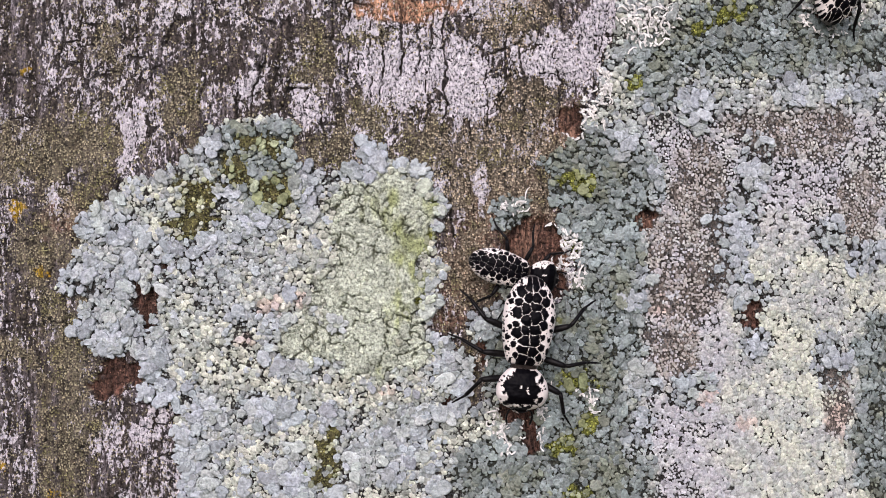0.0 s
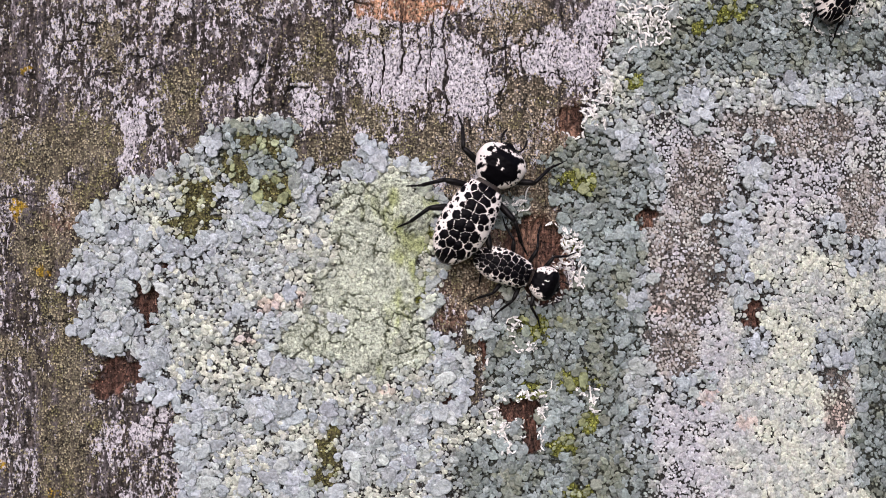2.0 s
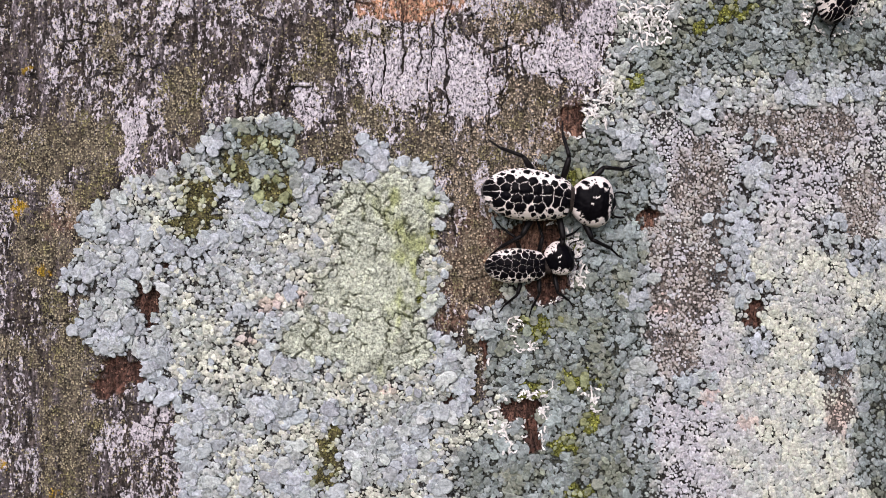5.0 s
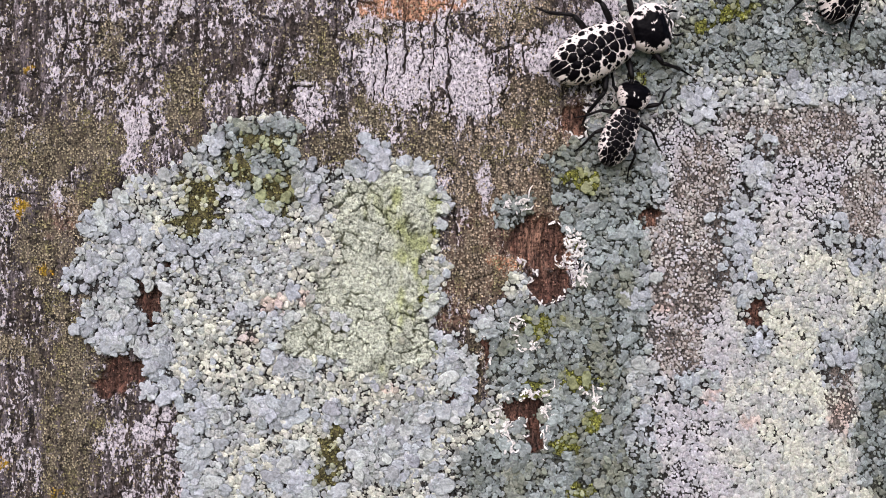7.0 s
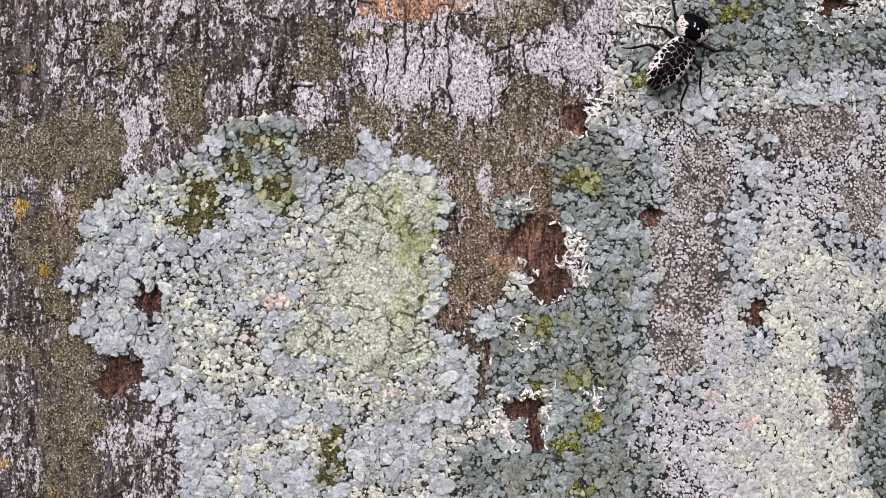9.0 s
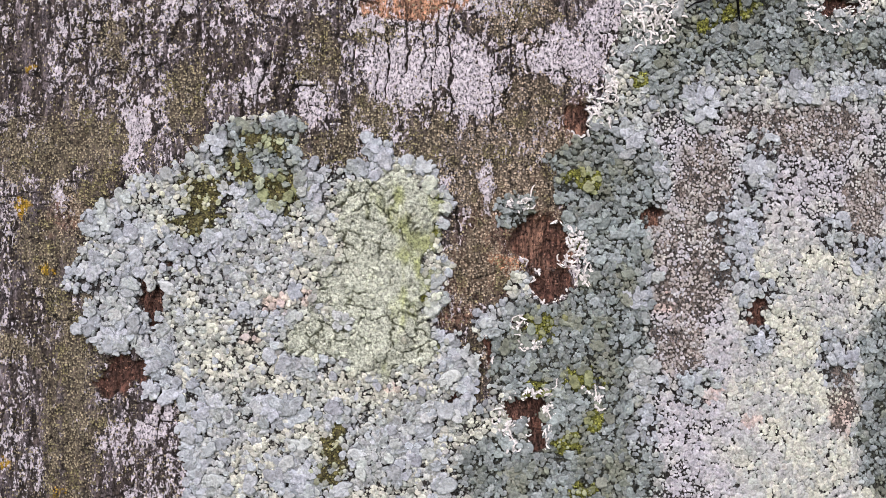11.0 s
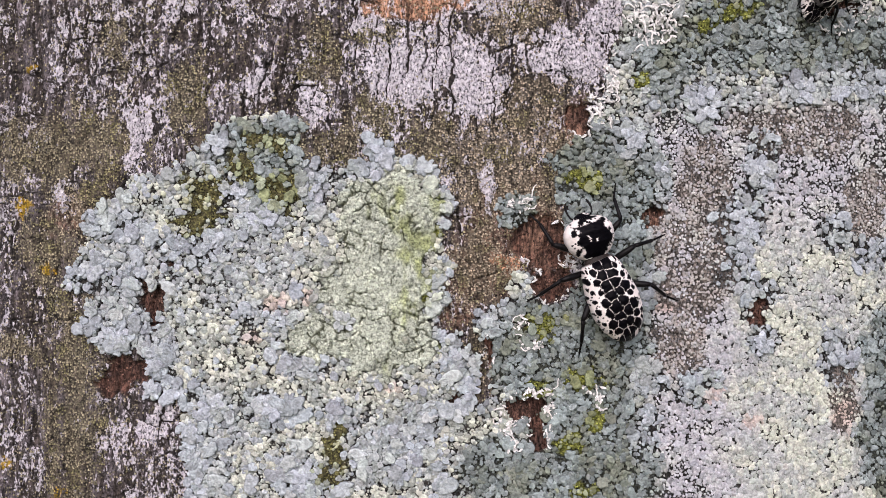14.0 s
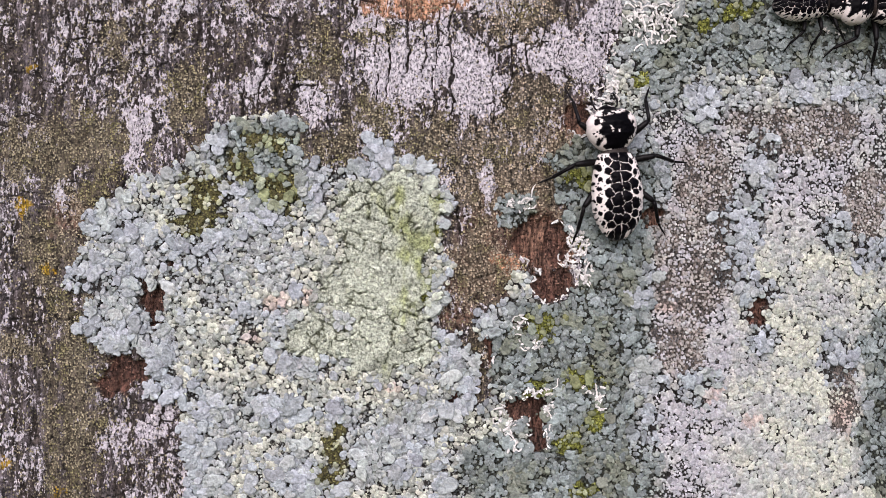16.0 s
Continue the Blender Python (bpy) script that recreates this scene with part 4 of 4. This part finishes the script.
    shell("head", hx, np.interp(hx / size, (64, 69, 76, 81, 83), (17, 19, 17, 11, 5)) * size, np.full(16, 12.0) * size,
          np.interp(hx / size, (64, 71, 79, 83), (36, 35, 28, 22)) * size, 28, plain, fore, SHELL)
    for s in (1, -1):
        pts = [(74, s * 14, 20), (80, s * 20, 21), (87, s * 22, 18), (94, s * 22, 14), (100, s * 21, 10), (104, s * 20, 8)]
        limb("antenna", pts, (1.5, 1.6, 1.8, 2.0, 2.2, 1.2), size, fore)
    wx = np.linspace(13, -9, 16) * size
    shell("waist", wx, np.interp(wx / size, (-9, -2, 5, 13), (27, 24, 21, 22)) * size, np.full(16, 20.0) * size,
          np.interp(wx / size, (-9, -2, 5, 13), (44, 42, 41, 43)) * size, 40, lambda x, y, l, up: (0 * x, np.broadcast_to(BLACK, x.shape + (3,))), body, WAIST_BROWN)
    legs = []
    for x, y, angle, bend in LEGS + [(-60, 30, trail, 30 if trail > -50 else 12)]:
        for s in (1, -1):
            leg = limb("leg", [(0, 0, 0), (8, 0, 4), (24, 0, 11), (40, 0, 15), (46, 0, 14)], (5.0, 5.6, 6.2, 5.0, 3.8), size, body)
            b = radians(bend) * s
            ca, sa = math.cos(b), math.sin(b)
            knee = Vector((46, 0, 14))
            shin = [knee + Vector((d * ca, d * sa, h)) for d, h in ((-2, 0), (6, 1), (20, -8), (36, -19), (41, -22))]
            limb("shin", shin, (3.4, 3.8, 3.3, 3.6, 2.6), size, leg)
            ankle = shin[-1]
            foot = [ankle + Vector((d * math.cos(b * 0.6), d * math.sin(b * 0.6), h)) for d, h in ((-2, 1), (5, -2), (6, -2), (11, -4), (12, -4), (17, -5), (18, -5), (26, -6))]
            limb("foot", foot, (1.8, 2.4, 1.6, 2.3, 1.6, 2.2, 1.5, 1.0), size, leg)
            legs.append((leg, x * size, y * size * s, (90 - angle) * s, s))
    return body, fore, legs, size


LARGE = make_beetle("large black beetle with bold white netted markings on bark", 1.0, 300, 1.02, 0.86, 1.0, False)
SMALL = make_beetle("small black beetle with fine white netted markings on bark", 0.68, 420, 1.38, 0.72, 0.5, True)
OTHER = make_beetle("black beetle with broad white blotches at the bark's mossy edge", 0.92, 530, 1.08, 1.1, 1.0, False, trail=-72)



# seconds, map place of the waist (x, y), heading, turn of the fore-body, lift
LARGE_WAY = [
    (0, 927, 638, -96, 2, 16), (0.1, 928, 642, -96, 3, 16), (0.2, 934, 644, -96, 2, 16), (0.3, 932, 649, -95, 2, 16), (0.4, 933, 656, -96, 0, 16),
    (0.5, 965, 636, -81, 1, 18), (0.6, 955, 657, -79, -2, 16), (0.7, 942, 666, -86, 1, 16), (0.8, 936, 670, -88, -3, 15), (1, 915, 682, -95, -5, 12),
    (1.2, 914, 686, -96, -4, 10), (1.4, 911, 690, -98, 4, 8), (1.5, 912, 692, -97, 5, 4), (1.6, 838, 649, -140, -4, 0),
    (1.7, 835, 624, -154, -11, 0), (1.8, 816, 559, -209, -20, 0), (1.9, 828, 450, -271, 3, 0), (2, 868, 329, -301, 1, 2),
    (2.1, 924, 340, -336, -11, 4), (2.2, 931, 356, -374, 5, 4), (2.3, 947, 363, -377, -18, 4), (2.4, 964, 355, -389, -21, 4),
    (2.5, 957, 365, -399, -4, 4), (2.8, 961, 362, -391, 20, 4), (3.2, 950, 374, -396, -2, 4), (3.5, 955, 371, -399, 0, 4),
    (3.9, 951, 378, -399, -12, 4), (4.2, 954, 377, -396, -3, 4), (6.3, 1109, 107, -320, 1, 0), (6.4, 1111, 83, -336, -16, 0),
    (6.5, 1107, 83, -337, -16, 0), (6.6, 1117, 82, -339, -22, 0), (6.8, 1110, 79, -338, -20, 0), (6.9, 1112, 74, -337, -23, 0),
    (7, 1104, 71, -333, -10, 0), (7.2, 1104, 67, -333, -3, 0), (7.3, 1096, 59, -330, -1, 0), (7.4, 1114, 27, -335, 1, 0),
    (7.5, 1198, -15, -349, 4, 0), (7.6, 1308, -49, -353, -2, 0), (7.7, 1374, -41, -357, -1, 0), (7.8, 1391, -21, -358, 5, 0),
    (7.9, 1379, 10, -361, -11, 0), (8, 1372, 33, -359, -3, 0), (8.1, 1420, 19, -350, 6, 0), (8.2, 1442, 6, -346, 7, 0), (8.3, 1466, 10, -335, 8, 0),
    (8.4, 1476, 6, -327, 11, 0), (8.5, 1476, -1, -323, 5, 0), (8.6, 1491, -3, -329, 4, 0), (8.7, 1514, -6, -336, 2, 0),
    (8.8, 1592, -28, -335, -9, 0), (8.9, 1740, -79, -340, 1, 0), (9.3, 1827, 9, -427, -3, 0), (9.8, 1856, 206, -446, 0, 0),
    (10.5, 1855, 500, -450, 0, 0), (11.1, 1806, 696, -461, -20, 0), (11.35, 1707, 740, -508, -21, 0), (11.5, 1639, 750, -533, -5, 0),
    (11.6, 1553, 751, -547, 16, 0), (11.7, 1389, 719, -554, 6, 0), (11.8, 1182, 608, -561, 2, 0), (11.9, 1034, 486, -592, 2, 0),
    (12, 1035, 471, -603, -11, 0), (12.2, 1042, 476, -603, -10, 0), (12.5, 1051, 479, -605, -8, 0), (12.7, 1045, 478, -601, -14, 0),
    (13, 1036, 474, -593, -1, 0), (13.2, 1041, 465, -602, -11, 0), (13.3, 1043, 461, -608, -17, 0), (13.5, 1050, 457, -616, -5, 0),
    (14, 1041, 459, -607, -5, 0), (14.5, 1039, 462, -611, -8, 0), (15, 1035, 456, -606, -6, 0), (15.3, 1030, 454, -602, 7, 0),
    (15.4, 1036, 451, -609, -7, 0), (15.5, 1062, 389, -623, 2, 0), (15.6, 1067, 293, -635, 0, 0), (15.8, 1069, 277, -630, 5, 0),
    (15.9, 1070, 275, -628, 6, 0), (16, 1074, 274, -628, 8, 0)]
SMALL_WAY = [
    (0, 937, 483, -16, 6, 0), (0.5, 938, 484, -16, 2, 0), (1, 940, 488, -18, -5, 0), (1.5, 943, 490, -18, -6, 0), (2, 941, 488, -21, -2, 0),
    (3.5, 939, 483, -19, -6, 0), (4.2, 943, 484, -13, -2, 0), (5, 965, 468, 1, 24, 0), (5.6, 959, 426, 66, -4, 0), (6, 945, 386, 83, 7, 0),
    (6.3, 937, 362, 94, -6, 0), (6.4, 914, 342, 107, -3, 0), (6.5, 939, 331, 70, -7, 0), (6.6, 976, 327, 33, -12, 0), (6.7, 1050, 302, 31, -5, 0),
    (6.8, 1097, 232, 43, 8, 0), (6.9, 1104, 200, 63, 3, 0), (7, 1108, 201, 65, 13, 0), (7.2, 1111, 194, 65, 14, 0), (7.3, 1102, 192, 76, 7, 0),
    (7.4, 1113, 186, 68, -3, 0), (7.5, 1137, 182, 63, -6, 0), (7.6, 1162, 177, 40, 4, 0), (7.7, 1160, 139, 71, 6, 0), (7.8, 1161, 115, 68, 0, 0),
    (7.9, 1174, 92, 58, 0, 0), (8, 1194, 78, 52, 7, 0), (8.2, 1196, 78, 50, 8, 0), (8.5, 1200, 77, 48, 10, 0), (8.8, 1198, 77, 48, 14, 0),
    (9, 1206, 81, 50, 20, 0), (9.1, 1210, 81, 52, 17, 0), (9.2, 1205, 71, 64, 17, 0), (9.6, 1230, 28, 56, 3, 0), (10.2, 1288, -51, 35, -13, 0),
    (10.7, 1297, -61, 112, 9, 0), (11, 1272, -41, 191, 4, 0), (11.2, 1238, 18, 260, 5, 0), (11.3, 1228, 52, 285, 4, 0), (11.4, 1184, 89, 251, 0, 0),
    (11.5, 1112, 119, 241, 1, 0), (11.6, 1102, 158, 240, -16, 0), (11.7, 1084, 177, 242, -18, 0), (11.8, 1052, 198, 255, -12, 0),
    (11.9, 1066, 205, 270, -7, 0), (12, 1080, 194, 287, -7, 0), (12.1, 1126, 198, 308, 0, 0), (12.2, 1211, 131, 384, 12, 0),
    (12.3, 1307, 90, 372, 0, 0), (12.4, 1356, 58, 384, 0, 0), (12.5, 1376, 56, 383, 1, 0), (13, 1379, 56, 381, -2, 0), (13.4, 1389, 47, 378, 11, 0),
    (13.5, 1389, 45, 381, 8, 0), (13.6, 1410, 1, 406, -2, 0), (13.7, 1418, -3, 409, 0, 0), (13.8, 1434, -36, 420, -4, 0),
    (13.9, 1434, -51, 427, -12, 0), (14, 1443, -47, 430, -2, 0), (14.2, 1436, -54, 437, 2, 0), (15.5, 1437, -54, 438, 1, 0),
    (15.8, 1425, -20, 395, 0, 0), (15.9, 1432, 2, 375, 0, 0), (16, 1440, 14, 366, 0, 0)]
OTHER_WAY = [
    (0, 1483, -82, 75, 0, 0), (7.9, 1483, -81, 75, 0, 0), (8, 1489, -80, 70, 0, 0), (8.1, 1584, -92, 60, 0, 0), (8.2, 1663, -166, 50, 0, 0),
    (8.4, 1709, -259, 70, 0, 0), (9.5, 1610, -258, 120, 0, 0), (11.2, 1533, -297, 110, 0, 0), (11.6, 1477, -185, 80, 0, 0),
    (11.7, 1471, -135, 70, 0, 0), (11.8, 1473, -106, 70, 0, 0), (11.9, 1466, -97, 75, 0, 0), (12.2, 1482, -88, 72, 0, 0),
    (12.5, 1480, -92, 70, 0, 6), (13, 1476, -97, 68, 0, 16), (13.4, 1469, -97, 64, 0, 22), (13.7, 1457, -99, 68, 0, 24),
    (13.8, 1431, -77, 78, 0, 26), (13.9, 1421, -83, 83, 0, 26), (14, 1473, -88, 58, 0, 26), (14.1, 1459, -1, 28, 0, 26),
    (14.2, 1453, -74, 82, 0, 26), (14.3, 1425, -78, 88, 0, 26), (14.4, 1416, -58, 88, 0, 26), (14.5, 1430, -47, 84, 0, 26),
    (14.9, 1424, -47, 86, 0, 26), (15, 1427, -81, 86, 0, 26), (15.1, 1419, -80, 86, 0, 26), (15.2, 1430, -54, 84, 0, 26),
    (15.3, 1551, -130, 60, 0, 16), (15.4, 1609, -198, 60, 0, 0), (15.6, 1716, -141, 10, 0, 0), (15.75, 1668, 10, -50, 0, 0),
    (15.9, 1535, 67, -95, 0, 0), (16, 1515, 18, -180, 0, 0)]


def stand(x, y, heading, lift):
    """Pose of a body on the bark at a map place: its x along the heading, its z out of the bark."""
    a = float(angle_of(np.array([float(x)]))[0])
    z = float(height_of(a, y))
    up = Vector((math.sin(a), -math.cos(a), 0))
    right = Vector((math.cos(a), math.sin(a), 0))
    ahead = right * math.cos(radians(heading)) + Vector((0, 0, 1)) * math.sin(radians(heading))
    m = Matrix((ahead, up.cross(ahead), up)).transposed().to_4x4()
    m.translation = on_bark(a, z, (lift + 9) * UNIT)
    return m


def stride(way):
    """Rows between and at the given ones, every tenth of a second while the body moves, with the length of way gone."""
    t0 = [r[0] for r in way]
    ts = sorted({round(i * 0.1, 2) for i in range(161)} | set(t0))
    cols = [np.interp(ts, t0, [r[k] for r in way]) for k in range(1, 6)]
    gone = [0.0]
    for i in range(1, len(ts)):
        gone.append(gone[-1] + math.hypot(cols[0][i] - cols[0][i - 1], cols[1][i] - cols[1][i - 1]) + 0.7 * abs(cols[2][i] - cols[2][i - 1]) + 3)
    return ts, cols, gone


def motions():
    for (body, fore, legs, size), way in ((LARGE, LARGE_WAY), (SMALL, SMALL_WAY), (OTHER, OTHER_WAY)):
        walk(body, [(t, stand(x, y, h, lift)) for t, x, y, h, turn, lift in way])
        walk(fore, [(t, pose(0, 0, 0, 0, 0, turn)) for t, x, y, h, turn, lift in way])
        ts, cols, gone = stride(way)
        for i, (leg, x, y, angle, s) in enumerate(legs):
            beat = [17 * math.sin(g / (17 * size) + (i * 3 + i // 2 * 3) % 2 * math.pi + i) for g in gone]
            walk(leg, [(t, pose(x * UNIT, y * UNIT, 15 * size * UNIT, 0, 0, angle + b)) for t, b in zip(ts, beat)])


motions()
